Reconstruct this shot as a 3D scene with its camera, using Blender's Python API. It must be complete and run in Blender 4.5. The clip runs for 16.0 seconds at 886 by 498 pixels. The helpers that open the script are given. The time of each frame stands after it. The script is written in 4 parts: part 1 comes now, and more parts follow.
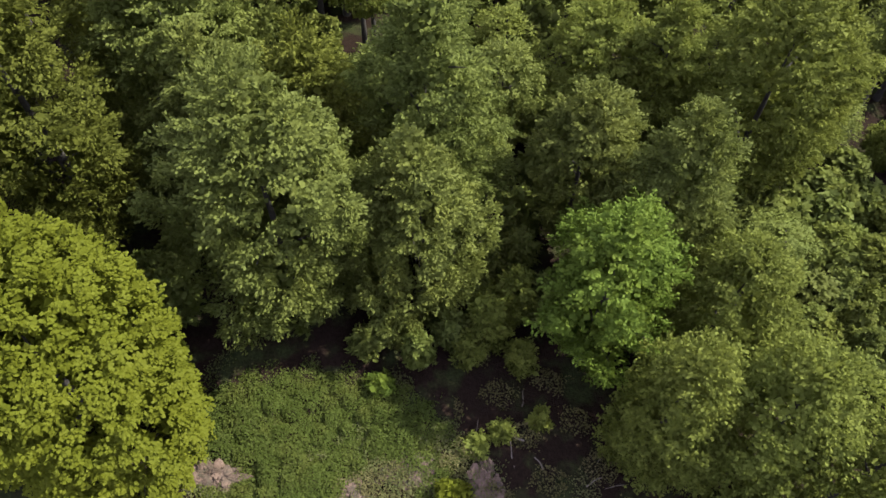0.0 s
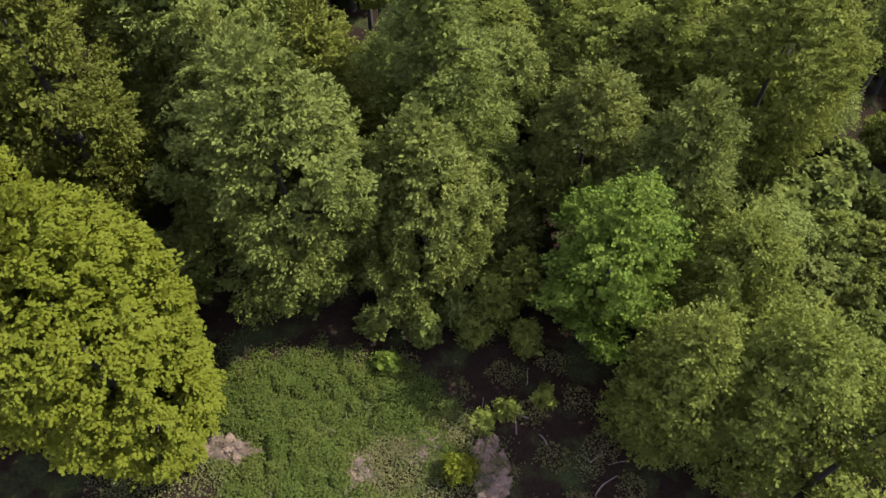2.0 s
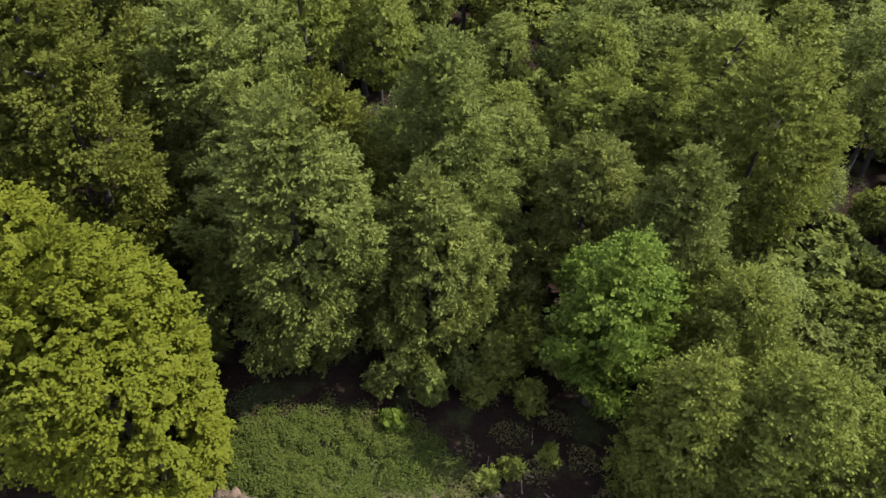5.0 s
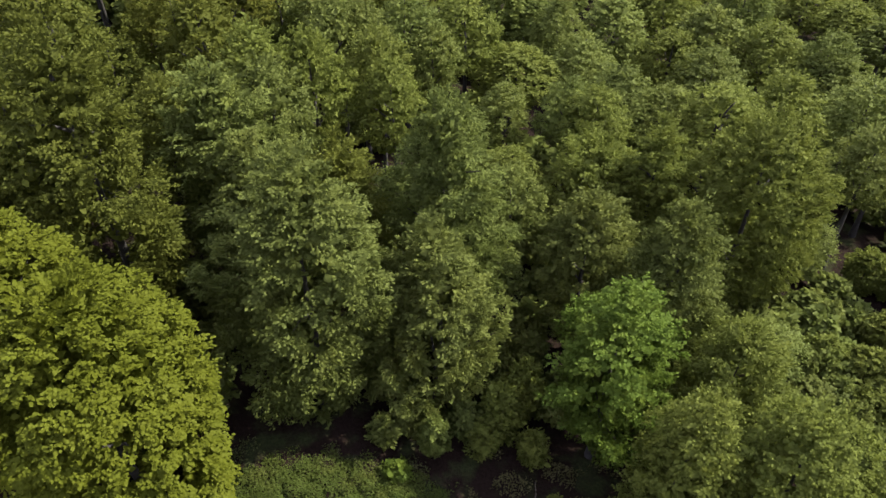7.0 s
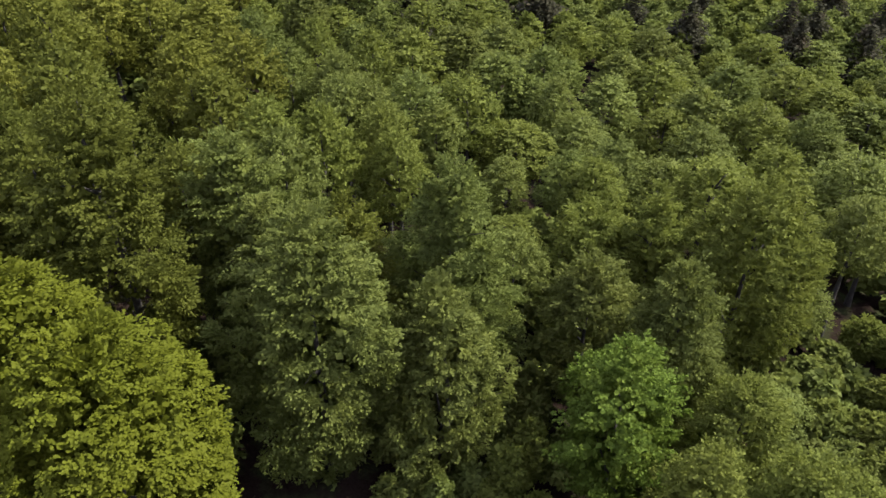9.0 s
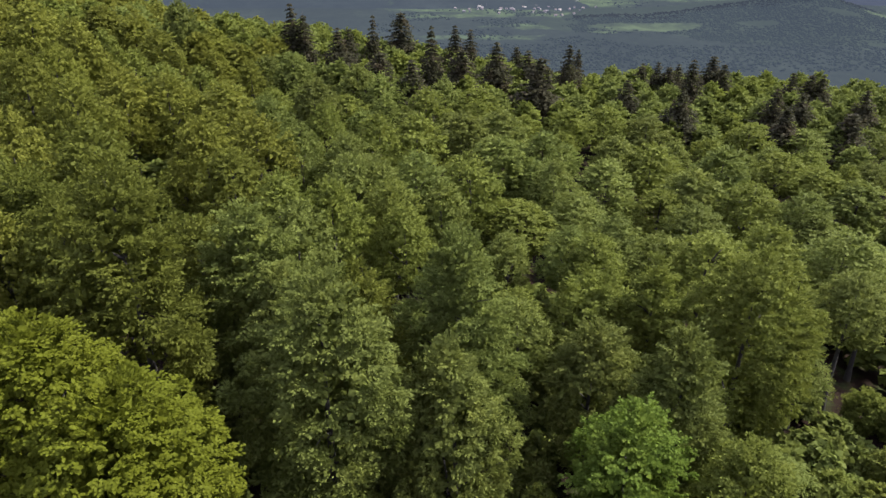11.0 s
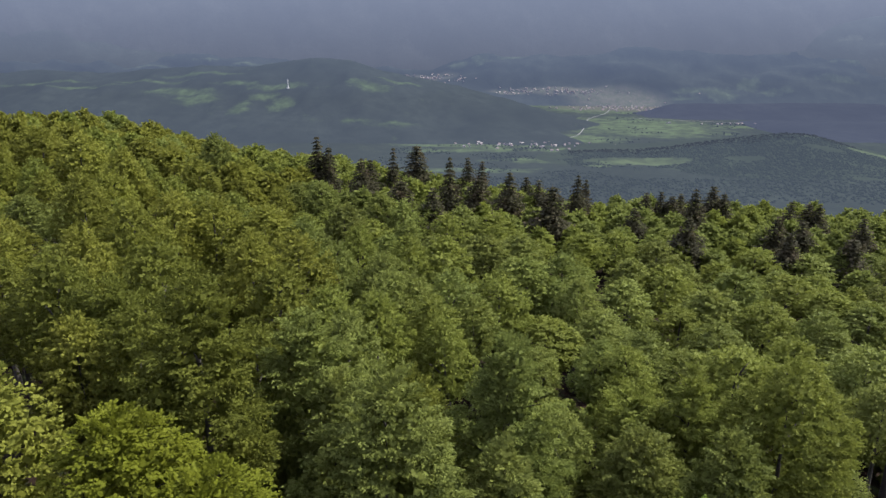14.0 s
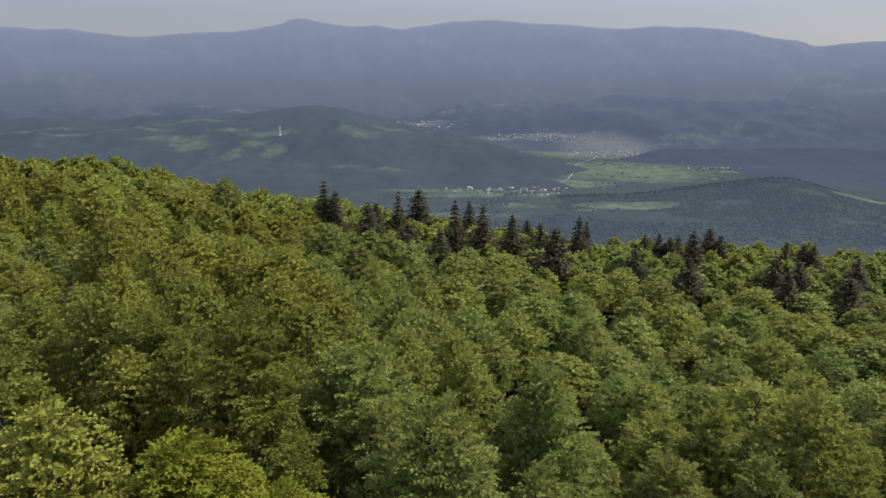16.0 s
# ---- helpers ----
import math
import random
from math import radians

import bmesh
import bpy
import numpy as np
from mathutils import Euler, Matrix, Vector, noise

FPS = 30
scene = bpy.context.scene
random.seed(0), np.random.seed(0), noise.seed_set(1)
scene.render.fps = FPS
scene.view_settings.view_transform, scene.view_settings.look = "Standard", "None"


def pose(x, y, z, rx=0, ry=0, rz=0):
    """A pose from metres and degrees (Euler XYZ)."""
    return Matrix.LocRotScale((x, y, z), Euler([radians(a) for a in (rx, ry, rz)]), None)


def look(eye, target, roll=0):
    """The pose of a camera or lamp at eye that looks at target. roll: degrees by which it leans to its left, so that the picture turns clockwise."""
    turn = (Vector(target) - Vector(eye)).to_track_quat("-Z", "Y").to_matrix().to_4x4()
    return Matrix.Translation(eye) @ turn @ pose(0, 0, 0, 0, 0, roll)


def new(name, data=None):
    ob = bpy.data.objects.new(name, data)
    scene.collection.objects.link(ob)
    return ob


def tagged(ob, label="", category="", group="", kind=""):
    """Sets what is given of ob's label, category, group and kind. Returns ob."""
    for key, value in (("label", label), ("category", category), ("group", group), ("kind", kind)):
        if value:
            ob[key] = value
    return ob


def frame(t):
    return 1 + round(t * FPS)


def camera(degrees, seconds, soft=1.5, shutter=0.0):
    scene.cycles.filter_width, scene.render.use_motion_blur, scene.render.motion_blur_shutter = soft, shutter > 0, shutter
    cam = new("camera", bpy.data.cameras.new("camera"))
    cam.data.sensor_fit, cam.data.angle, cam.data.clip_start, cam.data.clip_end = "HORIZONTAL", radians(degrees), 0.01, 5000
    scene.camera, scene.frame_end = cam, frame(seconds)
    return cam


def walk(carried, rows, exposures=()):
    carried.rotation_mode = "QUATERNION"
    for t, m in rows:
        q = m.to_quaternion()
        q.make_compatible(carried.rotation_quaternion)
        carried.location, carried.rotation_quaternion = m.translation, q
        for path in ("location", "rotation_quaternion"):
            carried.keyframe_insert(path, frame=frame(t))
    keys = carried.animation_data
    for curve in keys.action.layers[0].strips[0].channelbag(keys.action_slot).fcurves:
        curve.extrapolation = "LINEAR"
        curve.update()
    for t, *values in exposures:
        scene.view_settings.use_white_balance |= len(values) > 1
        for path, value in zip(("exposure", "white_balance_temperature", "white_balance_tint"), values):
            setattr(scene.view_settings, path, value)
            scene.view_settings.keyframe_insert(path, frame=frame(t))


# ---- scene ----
cam = camera(65.3, 16.0, soft=1.55)
PATH = [
    (0, (0.379, -0.387, 51.287), (0.365, 0.73, 49.628), -0.0),
    (0.5, (0.242, -0.964, 51.277), (0.227, 0.155, 49.62), -0.1),
    (1, (0.133, -1.572, 51.234), (0.117, -0.452, 49.578), -0.1),
    (1.5, (0.062, -2.199, 51.177), (0.045, -1.076, 49.522), -0.1),
    (2, (0.028, -2.81, 51.103), (0.01, -1.674, 49.457), -0.1),
    (2.5, (0.002, -3.424, 51.036), (-0.017, -2.267, 49.404), -0.1),
    (3, (0.065, -4.06, 51.025), (0.041, -2.864, 49.423), -0.3),
    (3.5, (0.089, -4.634, 51.0), (0.059, -3.397, 49.429), -0.4),
    (4, (0.036, -5.249, 50.983), (0.005, -3.972, 49.444), -0.3),
    (6.5, (-0.247, -8.527, 50.814), (-0.284, -7.056, 49.46), -0.2),
    (7, (-0.352, -9.133, 50.829), (-0.387, -7.626, 49.515), -0.1),
    (7.5, (-0.49, -9.715, 50.851), (-0.523, -8.172, 49.58), -0.1),
    (8, (-0.658, -10.336, 50.795), (-0.691, -8.755, 49.57), 0.0),
    (10.5, (-1.469, -13.825, 50.565), (-1.5, -12.076, 49.595), 0.2),
    (11, (-1.714, -14.532, 50.557), (-1.744, -12.753, 49.643), 0.3),
    (11.5, (-2.159, -15.189, 50.566), (-2.189, -13.384, 49.706), 0.5),
    (12, (-2.782, -15.92, 50.554), (-2.811, -14.088, 49.751), 0.5),
    (12.5, (-3.506, -16.634, 50.555), (-3.536, -14.779, 49.808), 0.5),
    (13, (-4.34, -17.351, 50.554), (-4.371, -15.474, 49.864), 0.5),
    (13.5, (-5.279, -18.124, 50.554), (-5.31, -16.227, 49.923), 0.5),
    (14, (-6.224, -18.947, 50.574), (-6.256, -17.031, 50.001), 0.5),
    (14.5, (-7.214, -19.745, 50.595), (-7.247, -17.813, 50.076), 0.5),
    (15, (-8.33, -20.581, 50.598), (-8.364, -18.634, 50.14), 0.6),
    (15.5, (-9.339, -21.345, 50.546), (-9.373, -19.395, 50.102), 0.6),
    (16, (-10.315, -21.903, 50.48), (-10.319, -19.953, 50.032), 0.4),
]
walk(cam, [(t, look(eye, target, roll)) for t, eye, target, roll in PATH], ((0, 1.50), (4, 1.46), (8, 1.31), (12, 1.26), (16, 1.19)))

# ---- light ----
SUN_ELEVATION, SUN_AZIMUTH = radians(48), radians(15)      # azimuth from +x towards +y
world = bpy.data.worlds.new("sky")
scene.world = world
world.use_nodes = True
nt = world.node_tree
sky = nt.nodes.new("ShaderNodeTexSky")
sky.sky_type = "NISHITA"
sky.sun_disc = False
sky.sun_elevation = SUN_ELEVATION
sky.sun_rotation = radians(90) - SUN_AZIMUTH
sky.air_density, sky.dust_density, sky.ozone_density = 1.0, 2.0, 1.0
nt.nodes["Background"].inputs[1].default_value = 0.15
# thin bright haze: mauve-grey at the horizon, whiter overhead
where = nt.nodes.new("ShaderNodeTexCoord")
apart = nt.nodes.new("ShaderNodeSeparateXYZ")
nt.links.new(where.outputs["Generated"], apart.inputs[0])
rise = nt.nodes.new("ShaderNodeMapRange")
rise.inputs[1].default_value, rise.inputs[2].default_value = 0.1, 0.7
nt.links.new(apart.outputs["Z"], rise.inputs[0])
haze = nt.nodes.new("ShaderNodeMix")
haze.data_type = "RGBA"
haze.inputs[6].default_value, haze.inputs[7].default_value = (0.74, 0.69, 0.86, 1), (4.6, 4.5, 6.4, 1)
nt.links.new(rise.outputs[0], haze.inputs[0])
veil = nt.nodes.new("ShaderNodeMix")
veil.data_type = "RGBA"
veil.inputs[0].default_value = 0.85
nt.links.new(sky.outputs[0], veil.inputs[6])
nt.links.new(haze.outputs[2], veil.inputs[7])
nt.links.new(veil.outputs[2], nt.nodes["Background"].inputs[0])
sun_data = bpy.data.lights.new("sun", "SUN")
sun_data.energy, sun_data.angle, sun_data.color = 4.3, radians(0.6), (1.0, 0.94, 0.84)
sun = new("sun", sun_data)
sun_way = Vector((math.cos(SUN_ELEVATION) * math.cos(SUN_AZIMUTH), math.cos(SUN_ELEVATION) * math.sin(SUN_AZIMUTH), math.sin(SUN_ELEVATION)))
sun.matrix_basis = look(sun_way * 100, (0, 0, 0))

# ---- materials ----


def shader(name):
    m = bpy.data.materials.new(name)
    m.use_nodes = True
    return m, m.node_tree, m.node_tree.nodes["Principled BSDF"]


def node(tree, kind, **inputs):
    n = tree.nodes.new(kind)
    for key, value in inputs.items():
        n.inputs[key.replace("_", " ")].default_value = value
    return n


def mixed(tree, factor, a, b, blend="MIX"):
    """The colour mix of a and b, each a socket or a colour."""
    m = tree.nodes.new("ShaderNodeMix")
    m.data_type, m.blend_type = "RGBA", blend
    for socket, value in ((m.inputs[0], factor), (m.inputs[6], a), (m.inputs[7], b)):
        if isinstance(value, bpy.types.NodeSocket):
            tree.links.new(value, socket)
        elif isinstance(value, tuple):
            socket.default_value = (*value, 1)
        else:
            socket.default_value = value
    return m.outputs[2]


def ramp(tree, source, low, high):
    r = tree.nodes.new("ShaderNodeMapRange")
    r.inputs[1].default_value, r.inputs[2].default_value = low, high
    tree.links.new(source, r.inputs[0])
    return r.outputs[0]


def noise_of(tree, scale, detail=3.0, rough=0.55):
    """A noise at scale per metre of the world."""
    where = tree.nodes.new("ShaderNodeNewGeometry")
    n = node(tree, "ShaderNodeTexNoise", Scale=scale, Detail=detail, Roughness=rough)
    tree.links.new(where.outputs["Position"], n.inputs["Vector"])
    return n.outputs[0]


def relief(tree, bsdf, height, strength, distance):
    b = node(tree, "ShaderNodeBump", Strength=strength, Distance=distance)
    tree.links.new(height, b.inputs["Height"])
    tree.links.new(b.outputs[0], bsdf.inputs["Normal"])


def leaf_material(name, dark, light, warm, through_leaf=0.42, vary=1.0):
    """Foliage: colour varies from leaf to leaf, over the crown and from tree to tree; light passes through."""
    m, tree, bsdf = shader(name)
    geo = tree.nodes.new("ShaderNodeNewGeometry")
    info = tree.nodes.new("ShaderNodeObjectInfo")
    col = mixed(tree, ramp(tree, geo.outputs["Random Per Island"], -0.8, 1.8), dark, light)
    col = mixed(tree, ramp(tree, noise_of(tree, 0.3), 0.48, 0.95), col, warm)
    col = mixed(tree, ramp(tree, noise_of(tree, 1.3, 2.0), 0.55, 1.0), col, tuple(0.85 * c for c in dark))
    tree_tone = tree.nodes.new("ShaderNodeHueSaturation")
    tree.links.new(col, tree_tone.inputs["Color"])
    hue = tree.nodes.new("ShaderNodeMapRange")
    hue.inputs[3].default_value, hue.inputs[4].default_value = 0.5 - 0.001 * vary, 0.5 + 0.012 * vary
    tree.links.new(info.outputs["Random"], hue.inputs[0])
    tree.links.new(hue.outputs[0], tree_tone.inputs["Hue"])
    value = tree.nodes.new("ShaderNodeMapRange")
    value.inputs[3].default_value, value.inputs[4].default_value = 1 - 0.20 * vary, 1 + 0.18 * vary
    other = node(tree, "ShaderNodeMath")
    other.operation = "FRACT"
    times = node(tree, "ShaderNodeMath")
    times.operation = "MULTIPLY"
    times.inputs[1].default_value = 7.31
    tree.links.new(info.outputs["Random"], times.inputs[0])
    tree.links.new(times.outputs[0], other.inputs[0])
    tree.links.new(other.outputs[0], value.inputs[0])
    tree.links.new(value.outputs[0], tree_tone.inputs["Value"])
    tree.links.new(tree_tone.outputs[0], bsdf.inputs["Base Color"])
    bsdf.inputs["Roughness"].default_value = 0.6
    bsdf.inputs["Specular IOR Level"].default_value = 0.06
    glow = tree.nodes.new("ShaderNodeBsdfTranslucent")
    tree.links.new(tree_tone.outputs[0], glow.inputs["Color"])
    both = node(tree, "ShaderNodeMixShader", Fac=through_leaf)
    tree.links.new(bsdf.outputs[0], both.inputs[1])
    tree.links.new(glow.outputs[0], both.inputs[2])
    tree.links.new(both.outputs[0], tree.nodes["Material Output"].inputs[0])
    return m


def bark_material(name, a, b):
    m, tree, bsdf = shader(name)
    n = noise_of(tree, 3.0, 6.0, 0.65)
    tree.links.new(mixed(tree, ramp(tree, n, 0.35, 0.65), a, b), bsdf.inputs["Base Color"])
    bsdf.inputs["Roughness"].default_value = 0.9
    relief(tree, bsdf, n, 0.6, 0.05)
    return m


BEECH_LEAF = leaf_material("beech_leaf", (0.116, 0.139, 0.036), (0.155, 0.180, 0.044), (0.183, 0.202, 0.042))
HORNBEAM_LEAF = leaf_material("hornbeam_leaf", (0.123, 0.146, 0.030), (0.159, 0.187, 0.039), (0.181, 0.201, 0.035), vary=0.35)
MAPLE_LEAF = leaf_material("maple_leaf", (0.105, 0.124, 0.013), (0.127, 0.146, 0.015), (0.135, 0.149, 0.015), vary=0.1)
CHESTNUT_LEAF = leaf_material("chestnut_leaf", (0.130, 0.141, 0.025), (0.160, 0.171, 0.032), (0.175, 0.181, 0.029), vary=0.8)
OAK_LEAF = leaf_material("oak_leaf", (0.083, 0.095, 0.018), (0.110, 0.125, 0.023), (0.126, 0.137, 0.023), vary=0.6)
LIME_LEAF = leaf_material("lime_leaf", (0.092, 0.141, 0.022), (0.122, 0.176, 0.029), (0.147, 0.183, 0.026), vary=0.1)
FIR_NEEDLE = leaf_material("fir_needle", (0.040, 0.042, 0.024), (0.058, 0.057, 0.032), (0.085, 0.060, 0.038), 0.4, 0.6)
BEECH_BARK = bark_material("beech_bark", (0.021, 0.019, 0.016), (0.045, 0.041, 0.036))
FIR_BARK = bark_material("fir_bark", (0.06, 0.045, 0.035), (0.13, 0.10, 0.08))


def ground_material():
    """Leaf litter and soil with patches of herbs; meadows and woods in the valley."""
    m, tree, bsdf = shader("forest_floor")
    fine = noise_of(tree, 4.0, 8.0, 0.7)
    wide = noise_of(tree, 0.35, 4.0)
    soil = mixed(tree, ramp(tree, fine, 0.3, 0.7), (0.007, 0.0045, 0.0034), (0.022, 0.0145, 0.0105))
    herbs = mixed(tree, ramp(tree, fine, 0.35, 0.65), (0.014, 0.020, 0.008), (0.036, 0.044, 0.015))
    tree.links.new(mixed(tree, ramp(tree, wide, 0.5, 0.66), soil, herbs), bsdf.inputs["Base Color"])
    bsdf.inputs["Roughness"].default_value = 0.95
    bsdf.inputs["Specular IOR Level"].default_value = 0.05
    relief(tree, bsdf, fine, 0.7, 0.15)
    return m


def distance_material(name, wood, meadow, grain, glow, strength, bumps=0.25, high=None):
    """Far land: woods, and open land where the mesh says so, with haze painted in as emission."""
    m, tree, bsdf = shader(name)
    fine = noise_of(tree, grain, 6.0, 0.75)
    dark = tuple(0.65 * c for c in wood)
    woods = mixed(tree, ramp(tree, fine, 0.38, 0.62), dark, wood)
    woods = mixed(tree, ramp(tree, noise_of(tree, 0.004, 4.0, 0.5), 0.35, 0.7), woods, tuple(0.6 * c for c in wood))
    cover = tree.nodes.new("ShaderNodeAttribute")
    cover.attribute_name = "open_land"
    add = node(tree, "ShaderNodeMath")
    add.operation = "ADD"
    tree.links.new(cover.outputs["Fac"], add.inputs[0])
    ragged = node(tree, "ShaderNodeMath")
    ragged.operation = "MULTIPLY"
    ragged.inputs[1].default_value = 1.9
    tree.links.new(noise_of(tree, 0.018, 7.0, 0.75), ragged.inputs[0])
    tree.links.new(ragged.outputs[0], add.inputs[1])
    fields = mixed(tree, ramp(tree, noise_of(tree, 0.02, 2.0), 0.4, 0.6), meadow, tuple(0.62 * c for c in meadow))
    cover_col = mixed(tree, ramp(tree, add.outputs[0], 1.14, 1.62), woods, fields)
    town = tree.nodes.new("ShaderNodeAttribute")
    town.attribute_name = "built_land"
    plots = mixed(tree, ramp(tree, noise_of(tree, 0.05, 4.0, 0.7), 0.4, 0.6), (0.052, 0.050, 0.038), (0.036, 0.041, 0.025))
    tree.links.new(mixed(tree, ramp(tree, town.outputs["Fac"], 0.1, 0.5), cover_col, plots), bsdf.inputs["Base Color"])
    bsdf.inputs["Roughness"].default_value = 1.0
    bsdf.inputs["Specular IOR Level"].default_value = 0.0
    # distance haze put in as a constant bluish emission
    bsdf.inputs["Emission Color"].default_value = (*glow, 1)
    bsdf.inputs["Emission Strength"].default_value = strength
    # the painted haze brightens with height above the valley
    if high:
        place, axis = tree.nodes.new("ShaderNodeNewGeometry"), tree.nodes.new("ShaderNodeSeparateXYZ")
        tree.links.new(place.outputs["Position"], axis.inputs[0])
        haze_by_height = tree.nodes.new("ShaderNodeMapRange")
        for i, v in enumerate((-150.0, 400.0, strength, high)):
            haze_by_height.inputs[i + 1].default_value = v
        tree.links.new(axis.outputs["Z"], haze_by_height.inputs[0])
        tree.links.new(haze_by_height.outputs[0], bsdf.inputs["Emission Strength"])
    relief(tree, bsdf, fine, 0.8, bumps / grain)
    return m


GROUND = ground_material()
# emission colour and strength stand in for haze, stronger on farther ranges
HAZE_GLOW = (0.385, 0.51, 0.87)
VALLEY = distance_material("valley_floor", (0.020, 0.025, 0.017), (0.046, 0.064, 0.028), 0.04, HAZE_GLOW, 0.047, 0.06)
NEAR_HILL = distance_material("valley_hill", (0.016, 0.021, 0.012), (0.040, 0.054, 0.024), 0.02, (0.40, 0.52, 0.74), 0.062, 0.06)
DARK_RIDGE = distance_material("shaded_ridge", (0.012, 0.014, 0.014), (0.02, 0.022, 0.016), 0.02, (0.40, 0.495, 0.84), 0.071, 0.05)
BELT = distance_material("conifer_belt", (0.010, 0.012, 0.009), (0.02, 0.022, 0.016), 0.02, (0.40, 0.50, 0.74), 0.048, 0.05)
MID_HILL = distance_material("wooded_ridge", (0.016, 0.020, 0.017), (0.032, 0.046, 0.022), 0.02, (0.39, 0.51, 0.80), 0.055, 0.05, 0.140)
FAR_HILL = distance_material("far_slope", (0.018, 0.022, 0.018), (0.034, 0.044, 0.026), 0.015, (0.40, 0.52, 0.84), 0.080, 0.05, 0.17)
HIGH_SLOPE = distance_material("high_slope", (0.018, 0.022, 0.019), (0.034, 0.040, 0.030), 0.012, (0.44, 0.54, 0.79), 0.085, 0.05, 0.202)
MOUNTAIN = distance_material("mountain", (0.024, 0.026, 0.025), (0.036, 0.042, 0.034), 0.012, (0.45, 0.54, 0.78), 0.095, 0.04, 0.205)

# ---- the lie of the land ----
FLOOR_Z, CREST_Y = -260.0, 218.0


def smooth(a, b, v):
    t = np.clip((np.asarray(v, float) - a) / (b - a), 0, 1)
    return t * t * (3 - 2 * t)


def land(x, y):
    """Height of the ground: a hillside that falls to the right and ahead, then drops into the valley."""
    x, y = np.asarray(x, float), np.asarray(y, float)
    z = -0.13 * 90 * np.tanh(x / 90) + 6.5 * np.tanh(np.maximum(-x - 15, 0) / 70)
    z = z - 0.065 * np.clip(y - 30, 0, 300)
    z = z + 0.5 * np.sin(x * 0.21 + 1) * np.sin(y * 0.17) + 0.25 * np.sin(x * 0.53) * np.sin(y * 0.47 + 2)
    edge = CREST_Y + 12 * np.sin(x * 0.02)
    past = np.maximum(y - edge, 0)
    z = z - 0.45 * past * past / (past + 40)
    return np.maximum(z, FLOOR_Z) + 6 * np.exp(-np.abs(z - FLOOR_Z) / 12)


def height(x, y):
    return float(land(x, y))


def sheet(name, xs, ys, zs, material, smooth_shade=True):
    """A grid mesh from three arrays of one shape."""
    rows, cols = xs.shape
    mesh = bpy.data.meshes.new(name)
    verts = np.stack((xs, ys, zs), -1).reshape(-1, 3)
    a = (np.arange(rows - 1)[:, None] * cols + np.arange(cols - 1)).ravel()
    faces = np.stack((a, a + 1, a + cols + 1, a + cols), -1)
    fill(mesh, verts, faces)
    mesh.materials.append(material)
    mesh.polygons.foreach_set("use_smooth", np.full(len(faces), smooth_shade))
    return new(name, mesh)


def fill(mesh, verts, faces):
    """Verts (n, 3) and faces (m, k) into an empty mesh."""
    verts, faces = np.asarray(verts, np.float32), np.asarray(faces, np.int32)
    m, k = faces.shape
    mesh.vertices.add(len(verts))
    mesh.vertices.foreach_set("co", verts.ravel())
    mesh.loops.add(m * k)
    mesh.loops.foreach_set("vertex_index", faces.ravel())
    mesh.polygons.add(m)
    mesh.polygons.foreach_set("loop_start", np.arange(0, m * k, k, dtype=np.int32))
    mesh.polygons.foreach_set("loop_total", np.full(m, k, np.int32))
    mesh.update(calc_edges=True)


ys = np.concatenate((np.arange(-140, 60, 1.5), np.geomspace(60, 520, 80)))
s = np.linspace(-1, 1, 161)
gx = s[None, :] * (110 + 0.9 * np.maximum(ys + 60, 0))[:, None]
gy = np.repeat(ys[:, None], 161, 1)
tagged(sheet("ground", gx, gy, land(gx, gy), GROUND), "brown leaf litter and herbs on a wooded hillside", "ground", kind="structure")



def open_land(ob, spots, use="open_land"):
    """Where the far land is meadow or built on: soft ellipses (x, y, half-width, half-depth)."""
    mesh = ob.data
    co = np.empty(len(mesh.vertices) * 3, np.float32)
    mesh.vertices.foreach_get("co", co)
    x, y = co.reshape(-1, 3)[:, 0], co.reshape(-1, 3)[:, 1]
    value = np.zeros(len(x), np.float32)
    for cx, cy, rx, ry in spots:
        value = np.maximum(value, np.exp(-0.7 * (((x - cx) / rx) ** 2 + ((y - cy) / ry) ** 2) ** 2) * 0.62)
    mesh.attributes.new(use, "FLOAT", "POINT").data.foreach_set("value", value.astype(np.float32))
    return ob


s = np.linspace(-1, 1, 221)
ys = np.geomspace(500, 4300, 170)
gx = s[None, :] * (0.85 * ys + 180)[:, None]
gy = np.repeat(ys[:, None], 221, 1)
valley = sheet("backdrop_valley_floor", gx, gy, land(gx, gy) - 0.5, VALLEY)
open_land(valley, ((700, 2750, 330, 360), (400, 2350, 160, 120), (60, 2180, 260, 70), (760, 3450, 330, 230), (480, 3700, 200, 160), (1250, 2750, 260, 60), (230, 1890, 130, 40), (110, 2080, 120, 40), (40, 1720, 160, 30), (330, 2080, 150, 50), (180, 2260, 220, 60), (520, 2180, 90, 40), (-60, 2050, 120, 40)))
tagged(valley, "hazy green valley floor with meadows", "valley", kind="structure")


